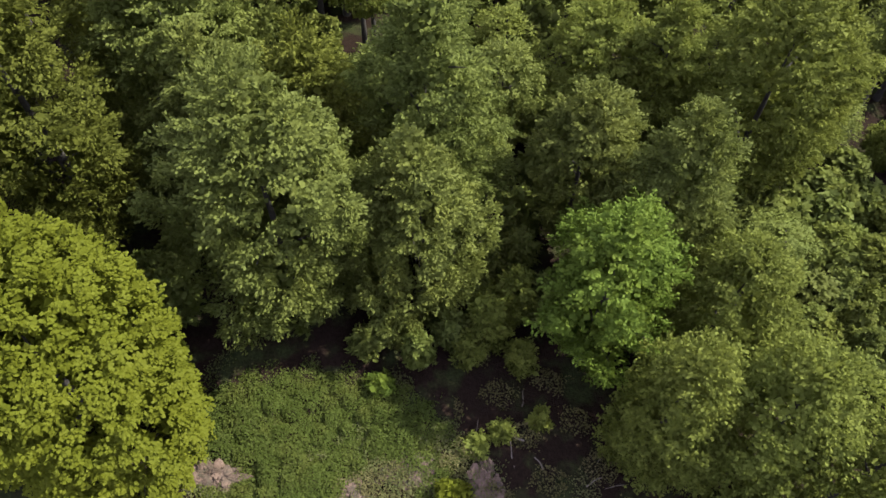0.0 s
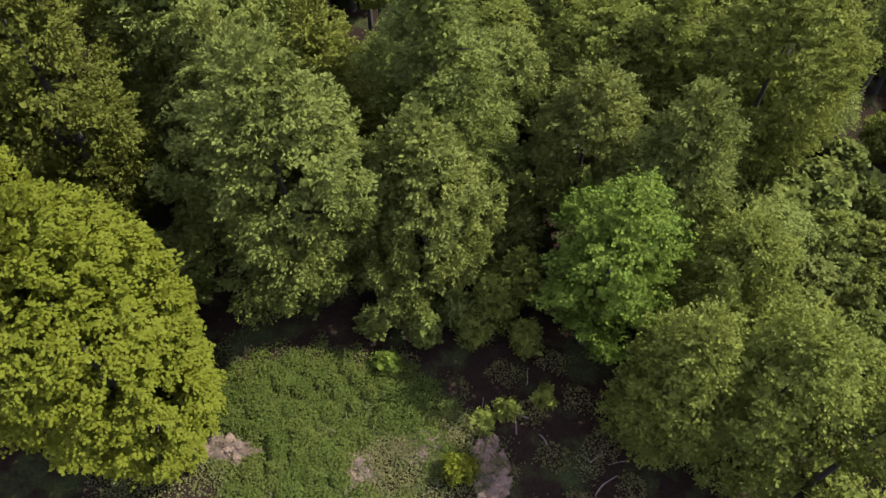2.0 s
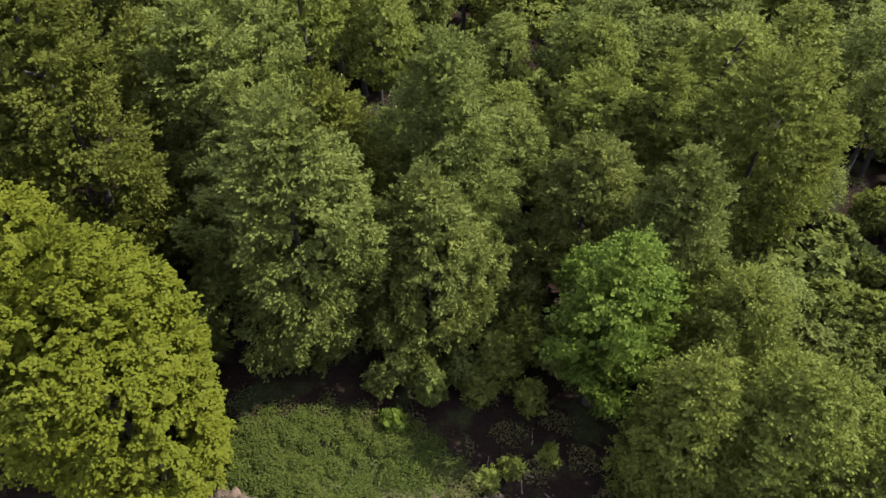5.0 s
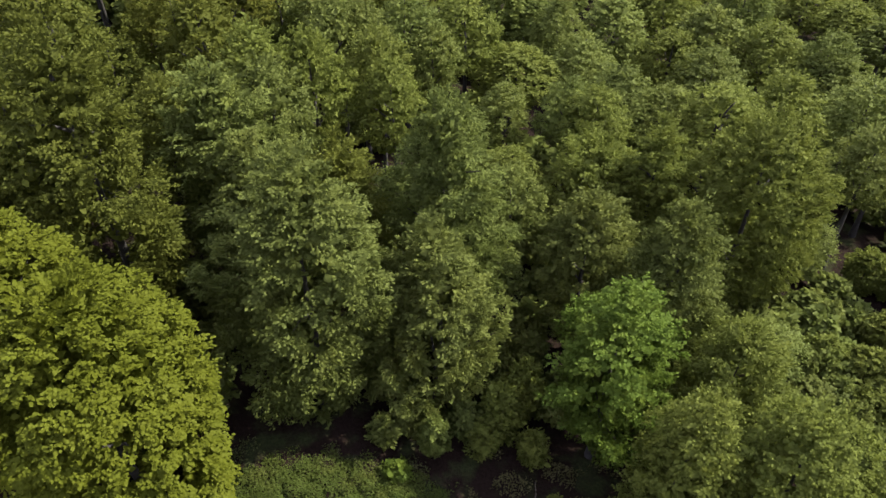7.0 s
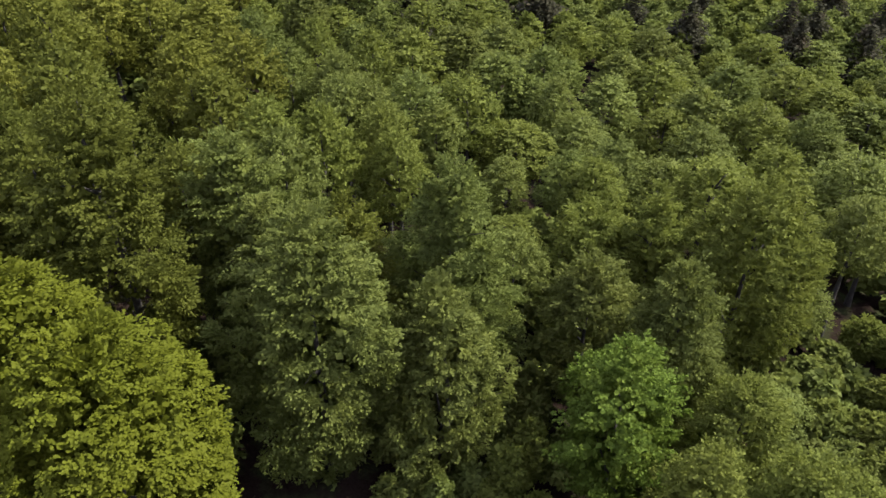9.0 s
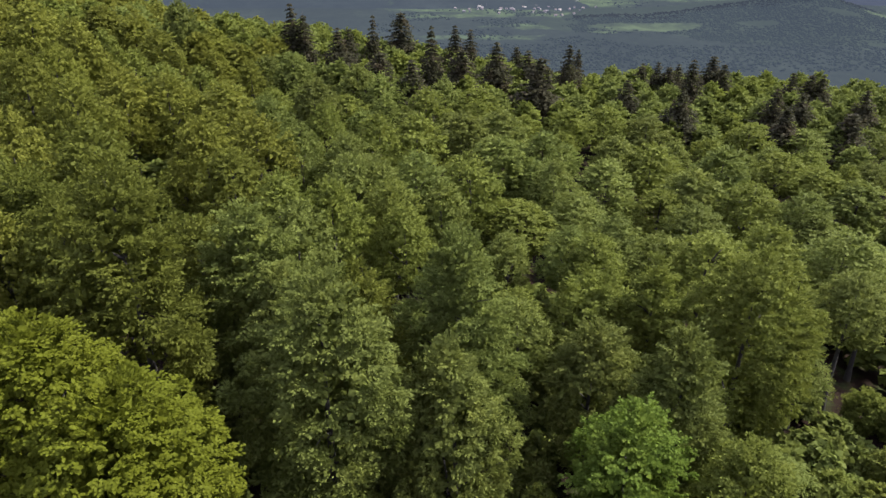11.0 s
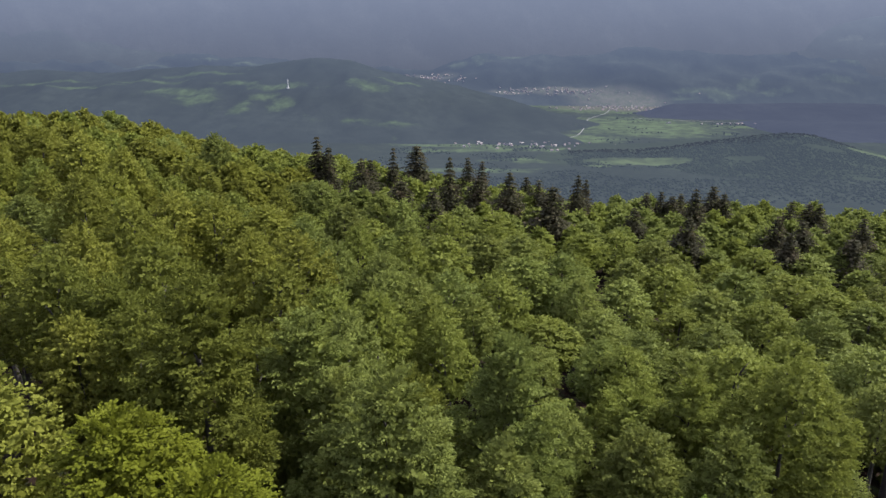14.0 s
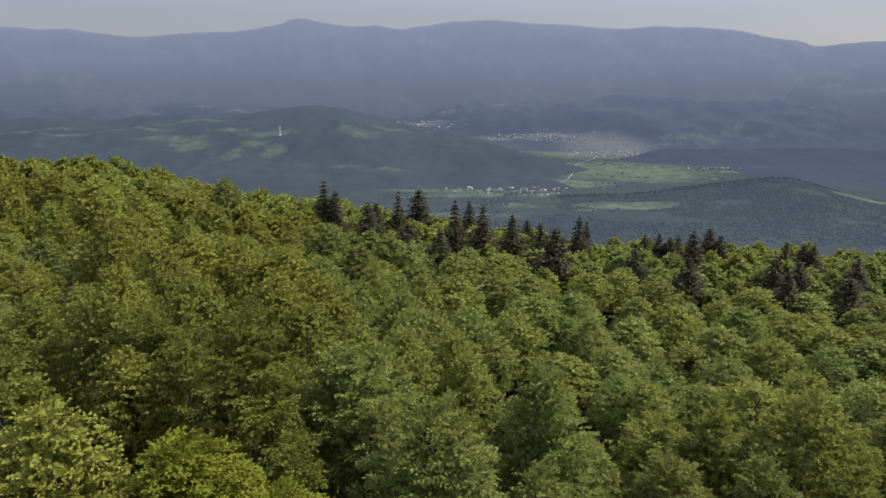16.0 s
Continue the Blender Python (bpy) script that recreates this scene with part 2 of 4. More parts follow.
def ridge(name, x0, x1, foot, crest, top, material, label, spur=20.0, spots=(), columns=220, rows=40):
    """A hill range from its foot line to its crest line, whose height is top(x), with spurs, falling away behind."""
    xs = np.linspace(x0, x1, columns)
    v = np.linspace(0, 1.35, rows)
    X = np.repeat(xs[None, :], rows, 0)
    Y = foot + (crest - foot) * v[:, None] + 0 * X
    rise = np.where(v < 1, smooth(0, 1, v) * 0.5 + 0.5 * v, 1 - 1.4 * (v - 1))[:, None]
    Z = np.empty_like(X)
    for i in range(rows):
        for j in range(columns):
            n = noise.fractal(Vector((X[i, j] * 0.003, Y[i, j] * (0.002 if crest - foot > 400 else 0.011), crest * 0.01)), 1.0, 2.1, 4)
            side = min(1.0, min(X[i, j] - x0, x1 - X[i, j]) / 200)
            Z[i, j] = spur * n * side * min(1.0, 3 * v[i] * max(0.15, 1.15 - v[i]))
    Z += FLOOR_Z - 4 + rise * (top(xs) - FLOOR_Z)[None, :]
    return tagged(open_land(sheet(name, X, Y, Z, material), spots), label, "hills", kind="structure")


def bump(x, at, width, tall):
    return tall * np.exp(-(((x - at) / width) ** 2))


def mountain_top(x):
    hills = ((-2700, 600, 25), (-2200, 140, 5), (-1800, 220, -11), (-1450, 90, 10), (-850, 90, 22), (-800, 350, 60), (-400, 60, 13), (-250, 60, -10), (200, 600, 85), (800, 220, 18), (1300, 350, 59), (1650, 140, 20), (2100, 90, -24), (2250, 350, -20), (2800, 140, -16))
    return 360 + sum(bump(x, *hill) for hill in hills)


def far_slope_top(x):
    return -15 + bump(x, 750, 500, 48) + bump(x, 1700, 700, 60) + bump(x, -1800, 700, 25) - bump(x, -450, 350, 40) + bump(x, 60, 130, 28)


def high_slope_top(x):
    return 62 + 95 * (1 - smooth(-2300, -1150, x)) - bump(x, -800, 500, 45) + bump(x, 60, 160, 22) + bump(x, 800, 450, 45) + 175 * smooth(1350, 2500, x)


def left_ridge_top(x):
    return FLOOR_Z + 205 * (1 - smooth(-620, 640, x) ** 1.6) + bump(x, -580, 250, 30) + bump(x, -1150, 300, 6) - bump(x, -1900, 500, 24)


def right_ridge_top(x):
    return FLOOR_Z + 52 * smooth(790, 1020, x) + bump(x, 1700, 600, 9)


def valley_hill_top(x):
    return FLOOR_Z + (12 * smooth(300, 480, x) + 22 * smooth(480, 820, x) + bump(x, 985, 190, 30)) * (1 - smooth(1020, 1350, x))


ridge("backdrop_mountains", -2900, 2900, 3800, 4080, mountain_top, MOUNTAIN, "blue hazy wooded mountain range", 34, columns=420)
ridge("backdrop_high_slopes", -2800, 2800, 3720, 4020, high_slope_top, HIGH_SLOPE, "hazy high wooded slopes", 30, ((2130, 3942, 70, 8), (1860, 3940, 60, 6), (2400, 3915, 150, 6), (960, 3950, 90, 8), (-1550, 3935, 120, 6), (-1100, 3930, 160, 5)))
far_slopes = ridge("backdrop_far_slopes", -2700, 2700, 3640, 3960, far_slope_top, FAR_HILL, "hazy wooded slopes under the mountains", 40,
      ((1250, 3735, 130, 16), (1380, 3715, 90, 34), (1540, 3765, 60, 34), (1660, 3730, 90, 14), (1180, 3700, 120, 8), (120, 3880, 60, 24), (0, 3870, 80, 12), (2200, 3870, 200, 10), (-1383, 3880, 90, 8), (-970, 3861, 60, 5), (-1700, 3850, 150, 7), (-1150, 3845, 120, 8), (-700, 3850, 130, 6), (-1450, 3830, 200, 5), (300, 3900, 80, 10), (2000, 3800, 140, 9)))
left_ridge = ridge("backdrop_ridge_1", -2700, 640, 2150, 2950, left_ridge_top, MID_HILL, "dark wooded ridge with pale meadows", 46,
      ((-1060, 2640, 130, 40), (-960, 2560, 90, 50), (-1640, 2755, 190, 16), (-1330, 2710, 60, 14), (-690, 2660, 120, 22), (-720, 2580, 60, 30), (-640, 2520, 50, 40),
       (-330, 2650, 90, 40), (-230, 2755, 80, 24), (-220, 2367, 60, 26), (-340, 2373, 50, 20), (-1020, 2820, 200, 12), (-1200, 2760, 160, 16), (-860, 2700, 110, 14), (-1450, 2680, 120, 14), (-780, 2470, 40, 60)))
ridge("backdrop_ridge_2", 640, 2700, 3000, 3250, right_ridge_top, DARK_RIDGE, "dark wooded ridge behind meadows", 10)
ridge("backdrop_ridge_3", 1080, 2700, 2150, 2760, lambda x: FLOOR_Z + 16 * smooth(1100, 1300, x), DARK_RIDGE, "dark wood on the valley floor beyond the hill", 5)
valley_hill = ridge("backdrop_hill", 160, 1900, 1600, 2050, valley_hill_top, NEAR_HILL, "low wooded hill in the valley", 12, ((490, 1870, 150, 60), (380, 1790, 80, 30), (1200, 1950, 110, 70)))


def over(ob):
    """The height over a regular grid sheet, as a function of x and y."""
    co = np.empty(len(ob.data.vertices) * 3, np.float32)
    ob.data.vertices.foreach_get("co", co)
    co = co.reshape(-1, 3)
    xs, ys = np.unique(co[:, 0]), np.unique(co[:, 1])
    zs = co[:, 2].reshape(len(ys), len(xs))

    def at(x, y):
        i, j = np.clip(np.searchsorted(xs, x), 1, len(xs) - 1), np.clip(np.searchsorted(ys, y), 1, len(ys) - 1)
        fx, fy = (x - xs[i - 1]) / (xs[i] - xs[i - 1]), (y - ys[j - 1]) / (ys[j] - ys[j - 1])
        return (zs[j - 1, i - 1] * (1 - fx) + zs[j - 1, i] * fx) * (1 - fy) + (zs[j, i - 1] * (1 - fx) + zs[j, i] * fx) * fy

    return at


def valley_woods(name, x0, x1, y0, y1, count, ground_at, keep, material, label, seed):
    """Far tree crowns, a few metres across, set close on a hill, with glades."""
    rng = np.random.default_rng(seed)
    x, y = rng.uniform(x0, x1, count), rng.uniform(y0, y1, count)
    glade = np.sin(x * 0.021 + 2 * np.sin(y * 0.011)) * np.sin(y * 0.027 + 1.5 * np.sin(x * 0.013))
    ok = keep(x, y) & (glade + 0.5 * rng.normal(size=count) < 0.75)
    x, y = x[ok], y[ok]
    z = ground_at(x, y)
    n = len(x)
    a = np.linspace(0, 2 * math.pi, 5, endpoint=False)
    r = rng.uniform(2.0, 4.6, n)
    h = r * rng.uniform(0.5, 0.95, n)
    ring = np.stack((x[:, None] + r[:, None] * np.cos(a) * rng.uniform(0.7, 1.2, (n, 5)), y[:, None] + r[:, None] * np.sin(a) * rng.uniform(0.7, 1.2, (n, 5)), z[:, None] + h[:, None] * 0.45 + 0 * a), -1)
    tip = np.stack((x + rng.normal(0, 0.8, n), y + rng.normal(0, 0.8, n), z + h), -1)[:, None]
    foot = np.stack((x, y, z - 2), -1)[:, None]
    verts = np.concatenate((ring, tip, foot), 1).reshape(-1, 3)
    tri = np.array([(k, (k + 1) % 5, 5) for k in range(5)] + [((k + 1) % 5, k, 6) for k in range(5)])
    faces = (np.arange(n)[:, None, None] * 7 + tri).reshape(-1, 3)
    out = bpy.data.meshes.new(name)
    fill(out, verts, faces)
    out.materials.append(material)
    return tagged(new(name, out), label, "wood", kind="stuff")


on_hill = over(valley_hill)


def glades(x, y):
    return (np.hypot((x - 490) / 150, (y - 1870) / 60) > 1) & (np.hypot((x - 380) / 80, (y - 1790) / 30) > 1) & (np.hypot((x - 1200) / 110, (y - 1950) / 70) > 0.9)


def crest_band(x, y):
    """A dark belt of conifers along the hill's brow, ragged below."""
    return glades(x, y) & (y > 1985 + 22 * np.sin(x * 0.02) + 14 * np.sin(x * 0.051)) & (x < 1180)


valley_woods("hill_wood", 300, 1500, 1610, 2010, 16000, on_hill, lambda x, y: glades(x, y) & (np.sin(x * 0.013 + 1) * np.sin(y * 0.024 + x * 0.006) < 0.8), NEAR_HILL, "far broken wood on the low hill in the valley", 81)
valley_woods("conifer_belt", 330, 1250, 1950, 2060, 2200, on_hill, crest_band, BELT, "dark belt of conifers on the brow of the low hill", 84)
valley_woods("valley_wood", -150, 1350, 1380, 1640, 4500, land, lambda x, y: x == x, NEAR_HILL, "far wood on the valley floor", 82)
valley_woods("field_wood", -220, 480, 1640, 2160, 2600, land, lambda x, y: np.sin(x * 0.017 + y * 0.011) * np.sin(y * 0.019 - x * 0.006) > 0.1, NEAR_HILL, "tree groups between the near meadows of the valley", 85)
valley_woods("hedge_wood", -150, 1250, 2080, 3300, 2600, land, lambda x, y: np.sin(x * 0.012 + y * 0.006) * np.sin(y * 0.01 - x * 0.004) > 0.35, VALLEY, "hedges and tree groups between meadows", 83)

def unit(v):
    return v / np.maximum(np.linalg.norm(v, axis=-1, keepdims=True), 1e-9)


def tube(path, radii, sides=7):
    """Verts and quads of a tapered tube along a path."""
    path, verts, faces = np.asarray(path, float), [], []
    ring = np.linspace(0, 2 * math.pi, sides, endpoint=False)
    for i, (p, r) in enumerate(zip(path, radii)):
        d = unit(path[min(i + 1, len(path) - 1)] - path[max(i - 1, 0)])
        a = unit(np.cross(d, (0.31, 0.9, 0.17)))
        b = np.cross(d, a)
        verts.append(p + r * (np.cos(ring)[:, None] * a + np.sin(ring)[:, None] * b))
    for i in range(len(path) - 1):
        for j in range(sides):
            k = (j + 1) % sides
            faces.append((i * sides + j, i * sides + k, (i + 1) * sides + k, (i + 1) * sides + j))
    return np.concatenate(verts), np.array(faces)


def joined(pieces):
    verts, faces, n = [], [], 0
    for v, f in pieces:
        verts.append(v)
        faces.append(f + n)
        n += len(v)
    return np.concatenate(verts), np.concatenate(faces)


# ---- the villages ----


def hazed(name, colour, rough=0.9):
    m, tree, bsdf = shader(name)
    n = noise_of(tree, 0.5, 2.0)
    tree.links.new(mixed(tree, n, tuple(0.75 * c for c in colour), colour), bsdf.inputs["Base Color"])
    bsdf.inputs["Roughness"].default_value = rough
    # bluish emission paints distance haze over walls, roofs, mast and roads
    bsdf.inputs["Emission Color"].default_value = (*HAZE_GLOW, 1)
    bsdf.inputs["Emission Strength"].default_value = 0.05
    return m


MAST_PAINT = hazed("mast_paint", (0.32, 0.33, 0.32))
WALLS, ROOF, ROAD = hazed("far_house_wall", (0.20, 0.185, 0.17)), hazed("far_house_roof", (0.125, 0.098, 0.088)), hazed("far_road", (0.072, 0.072, 0.064))


def house(x, y, z, long, deep, tall, turn, roof_seed):
    """A far house: walls under a pitched roof with eaves."""
    a, b, h, r, e = long / 2, deep / 2, tall * 0.6, tall, 0.8
    wall_v = [(-a, -b, -1), (a, -b, -1), (a, b, -1), (-a, b, -1), (-a, -b, h), (a, -b, h), (a, b, h), (-a, b, h), (-a, 0, r - 0.3), (a, 0, r - 0.3)]
    wall_f = [(0, 1, 5, 4), (1, 2, 6, 5), (2, 3, 7, 6), (3, 0, 4, 7), (5, 6, 9), (7, 4, 8)]
    roof_v = [(-a - e, -b - e, h - 0.5), (a + e, -b - e, h - 0.5), (a + e, 0, r), (-a - e, 0, r), (a + e, b + e, h - 0.5), (-a - e, b + e, h - 0.5)]
    roof_f = [(0, 1, 2, 3), (3, 2, 4, 5)]
    ob = new("house")
    ob.matrix_basis = pose(x, y, z, 0, 0, turn)
    for name, v, f, m in (("wall", wall_v, wall_f, WALLS), ("roof", roof_v, roof_f, ROOF if roof_seed else WALLS)):
        mesh = bpy.data.meshes.new(name)
        mesh.from_pydata(v, [], f)
        mesh.materials.append(m)
        new(name, mesh).parent = ob
    tagged(ob, "pale far house with a pitched roof in the valley village", "house", "village houses")


open_land(valley, ((840, 3560, 330, 190),), "built_land")
open_land(far_slopes, ((840, 3690, 240, 60), (560, 3735, 170, 22), (340, 3748, 160, 16), (-150, 3835, 140, 18)), "built_land")
on_slopes = over(far_slopes)
rng = random.Random(8)
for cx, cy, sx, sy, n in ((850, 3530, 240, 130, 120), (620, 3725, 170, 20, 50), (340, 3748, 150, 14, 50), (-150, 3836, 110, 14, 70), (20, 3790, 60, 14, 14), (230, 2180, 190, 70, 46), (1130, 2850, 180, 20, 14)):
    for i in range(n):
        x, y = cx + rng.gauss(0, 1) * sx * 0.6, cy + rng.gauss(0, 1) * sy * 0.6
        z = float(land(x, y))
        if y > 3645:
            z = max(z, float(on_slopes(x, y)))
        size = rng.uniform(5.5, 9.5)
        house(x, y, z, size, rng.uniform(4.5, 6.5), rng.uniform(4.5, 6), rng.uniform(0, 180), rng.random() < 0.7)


def mast(x, y, z, tall):
    """A white tapering mast on a plinth, with a platform near its top."""
    thing = new("mast")
    thing.matrix_basis = pose(x, y, z)
    for name, pieces in (("shaft", [tube([(0, 0, -2), (0, 0, tall * 0.6), (0, 0, tall)], [2.6, 1.7, 0.5], 10)]), ("platform", [tube([(0, 0, tall * 0.72), (0, 0, tall * 0.73), (0, 0, tall * 0.80), (0, 0, tall * 0.81)], [0.4, 3.4, 3.4, 0.4], 12)]), ("plinth", [tube([(0, 0, -3), (0, 0, 1.5), (0, 0, 1.6)], [5, 5, 0.3], 8)])):
        mesh = bpy.data.meshes.new(name)
        fill(mesh, *joined(pieces))
        mesh.materials.append(MAST_PAINT)
        new(name, mesh).parent = thing
    return tagged(thing, "white far mast standing on the wooded ridge", "mast")


def road(name, points, width):
    """A ribbon through a few bends, laid on the valley floor."""
    t = np.linspace(0, len(points) - 1, 60)
    px, py = np.interp(t, np.arange(len(points)), [p[0] for p in points]), np.interp(t, np.arange(len(points)), [p[1] for p in points])
    for _ in range(6):
        px[1:-1], py[1:-1] = (px[:-2] + 2 * px[1:-1] + px[2:]) / 4, (py[:-2] + 2 * py[1:-1] + py[2:]) / 4
    dx, dy = np.gradient(px), np.gradient(py)
    k = np.hypot(dx, dy)
    X = np.stack((px - dy / k * width / 2, px + dy / k * width / 2))
    Y = np.stack((py + dx / k * width / 2, py - dx / k * width / 2))
    return tagged(sheet(name, X, Y, land(X, Y) + 0.6, ROAD), "pale road winding through meadows", "road", kind="structure")


on_ridge = over(left_ridge)
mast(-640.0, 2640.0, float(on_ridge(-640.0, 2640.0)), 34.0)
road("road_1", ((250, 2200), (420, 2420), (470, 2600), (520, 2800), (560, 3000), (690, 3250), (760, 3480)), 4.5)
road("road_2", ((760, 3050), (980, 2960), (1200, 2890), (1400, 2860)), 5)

# ---- trees ----


def leaves(at, facing, size, rng, along=None, slim=0.36, stray=0.32):
    """Verts and faces of one folded leaf spray at each place, lying along the twig where one is given."""
    n = len(at)
    facing = unit(facing)
    a = unit(rng.normal(size=(n, 3)) if along is None else along + stray * rng.normal(size=(n, 3)))
    facing = unit(facing - a * (a * facing).sum(-1, keepdims=True))
    b = np.cross(facing, a)
    long = (size * 0.6 / math.sqrt(slim) * rng.uniform(0.7, 1.3, n))[:, None]
    wide = long * slim * rng.uniform(0.82, 1.18, n)[:, None]
    sag = facing * long * 0.18
    verts = np.stack((at - a * long * 0.5 - sag * 0.4, at + b * wide + a * long * 0.05 + sag * 0.5, at + a * long * 0.5 - sag, at - b * wide + a * long * 0.05 + sag * 0.5), 1)
    return verts.reshape(-1, 3), np.arange(4 * n).reshape(-1, 4)


def profile(u, widest, top_power, foot):
    """Crown half-width at the height fraction u: 1 at its widest, foot at its base."""
    low = 1 - (1 - foot) * (np.maximum(widest - u, 0) / widest) ** 2
    high = np.clip(1 - (np.maximum(u - widest, 0) / (1 - widest)) ** top_power, 0, 1) ** 0.75
    return np.where(u < widest, low, high)


def crown_mesh(name, rng, radius, base, top, leaf, cover, material, widest=0.42, power=2.0, foot=0.5, bough=2.0, spread=1.0, lumps=0.2, droop=0.25, rise=0.4, slim=0.28, stray=0.22, upward=0.15, ragged=0.6, thick=0.07, fan=11, gaps=1.0, core=0.66):
    """A crown of layered boughs over a tapering envelope; each bough is a fan of flat leaf sprays that ends in points."""
    tall, up = top - base, np.array((0, 0, 1.0))
    grid = np.linspace(0.0, 1.0, 400)
    r_grid = radius * profile(grid, widest, power, foot)
    slope = np.gradient(r_grid, grid * tall)
    strip = np.maximum(r_grid, 0.02) * np.sqrt(1 + np.minimum(slope ** 2, 60))
    area = 2 * math.pi * tall * strip.mean()
    share = np.cumsum(strip) / strip.sum()
    boughs = max(18, int(area * 1.15 * gaps / (bough * bough)))
    u = np.interp((np.arange(boughs) + rng.uniform(0, 1, boughs)) / boughs, share, grid)
    th = np.arange(boughs) * 2.39996 + rng.normal(0, 0.25, boughs)
    ph = rng.uniform(0, 6.28, 4)
    uneven = 1 + lumps * (np.sin(2 * th + ph[0] + 3 * u) * 0.5 + np.sin(3 * th + ph[1] - 7 * u) * 0.5 + np.sin(5 * th + ph[2] + 11 * u) * 0.4)
    out = np.stack((np.cos(th), np.sin(th), 0 * th), -1)
    tip = out * (np.interp(u, grid, r_grid) * uneven)[:, None] + (base + tall * u)[:, None] * up
    normal = unit(out + np.clip(-np.interp(u, grid, slope), -0.5, 5)[:, None] * up)
    lift = np.interp(u, (0, 0.3, 0.75, 0.93, 1), (-droop, 0.05, rise, 2.2 * rise, 5.0)) + 0.15 * rng.normal(size=boughs)
    way = unit(out + lift[:, None] * up)
    long = bough * rng.uniform(0.75, 1.35, boughs)
    tip = tip + way * (ragged * bough * (rng.uniform(0, 1, boughs) ** 1.5 - 0.55))[:, None]
    root = tip - way * long[:, None]
    side = unit(np.cross(np.array((0.02, 0.01, 1.0)), way))
    plane = unit(np.cross(way, side))
    # the sprays of each bough
    b = np.repeat(np.arange(boughs), fan)
    n = len(b)
    yaw = rng.uniform(-1, 1, n) * 1.05 * spread
    at = rng.uniform(0.05, 0.72, n)
    at[::fan] = 0.55
    yaw[::fan] *= 0.2
    reach = long[b] * rng.uniform(0.38, 0.62, n)
    go = unit(way[b] * np.cos(yaw)[:, None] + side[b] * np.sin(yaw)[:, None] + plane[b] * (0.16 * rng.normal(size=n))[:, None])
    start = root[b] + way[b] * (at * long[b])[:, None] + side[b] * (np.sin(yaw) * 0.25 * long[b])[:, None] + plane[b] * (thick * bough * rng.normal(size=n))[:, None]
    flat = unit(plane[b] + 0.22 * rng.normal(size=(n, 3)))
    across = unit(np.cross(flat, go))
    flat = np.cross(go, across)
    # the leaves of each spray, herringbone along its axis
    per = max(3, int(cover * area / (0.36 * leaf * leaf) / n))
    k = np.repeat(np.arange(n), per)
    f = np.tile((np.arange(per) + 0.5) / per, n) + rng.uniform(-0.5, 0.5, n * per) / per
    w = rng.uniform(-1, 1, n * per)
    wide = 0.40 * np.sin(math.pi * np.clip(f, 0, 1) ** 0.75) + 0.05
    sag = -0.16 * f ** 2 - 0.10 * np.abs(w) * wide + 0.05 * rng.normal(size=n * per)
    p = start[k] + (go[k] * f[:, None] + across[k] * (wide * w)[:, None] + flat[k] * sag[:, None]) * reach[k][:, None]
    along = go[k] + across[k] * (0.75 * np.sign(w) * (1 - 0.6 * f))[:, None] - up * 0.1
    face = upward * flat[k] + (1 - upward) * normal[b][k] + 0.2 * rng.normal(size=(n * per, 3))
    # leaves of the inner crown, which close it to the light
    inner = rng.integers(0, len(p), len(p) // 7)
    q = p[inner] * np.array((core, core, 1.0)) + rng.normal(0, 0.2, (len(inner), 3)) - np.array((0, 0, 0.07 * tall))
    shade_leaves = leaves(q, face[inner] + 0.4 * rng.normal(size=q.shape), 2.4 * leaf, rng)
    verts, faces = joined((leaves(p, face, leaf, rng, along, slim, stray), shade_leaves))
    mesh = bpy.data.meshes.new(name)
    fill(mesh, verts, faces)
    mesh.materials.append(material)
    return mesh, root


def trunk_mesh(name, rng, base, top, thick, tips, material, limbs):
    """A tapered trunk with limbs that reach towards the clumps of the crown."""
    sway = rng.normal(0, 0.25, 2)
    steps = np.linspace(0, 1, 7)
    path = [(sway[0] * math.sin(3 * s), sway[1] * math.sin(2.4 * s), -0.5 + (base + 0.72 * (top - base) + 0.5) * s) for s in steps]
    pieces = [tube(path, [thick * (1.12 - s) * (1.35 if s == 0 else 1) for s in steps], 9)]
    for i in rng.choice(len(tips), min(limbs, len(tips)), replace=False):
        tip = tips[i]
        z0 = max(base * 0.8, tip[2] - 0.55 * math.hypot(tip[0], tip[1]) - 0.5)
        start = np.array((0, 0, z0))
        mid = start * 0.45 + tip * 0.55 + np.array((0, 0, 0.25))
        pieces.append(tube([start, mid, tip], [thick * 0.32, thick * 0.18, thick * 0.05], 5))
    mesh = bpy.data.meshes.new(name)
    fill(mesh, *joined(pieces))
    mesh.materials.append(material)
    return mesh


def grow(name, trunk, crown, label, category, group, at):
    tree = new(name)
    tree.empty_display_size = 0.5
    for part_name, mesh in (("trunk", trunk), ("crown", crown)):
        ob = new(part_name, mesh)
        ob.parent = tree
    tree.matrix_basis = at
    return tagged(tree, label, category, group)


def broadleaf(name, x, y, top, radius, seed, leaf=0.24, cover=1.15, material=None, bark=None, label="", base=0.30, group="", **shape):
    """A tree of its own, from the ground at (x, y) to the height top of the world."""
    rng = np.random.default_rng(seed)
    z = height(x, y) - 0.1
    tall = top - z
    crown, tips = crown_mesh("crown", rng, radius, tall * base, tall, leaf, cover, material or BEECH_LEAF, **shape)
    trunk = trunk_mesh("trunk", rng, tall * base, tall, 0.016 * tall + 0.02, tips, bark or BEECH_BARK, 6)
    return grow(name, trunk, crown, label, "tree", group, pose(x, y, z, 0, 0, 0))


PLANTED = []


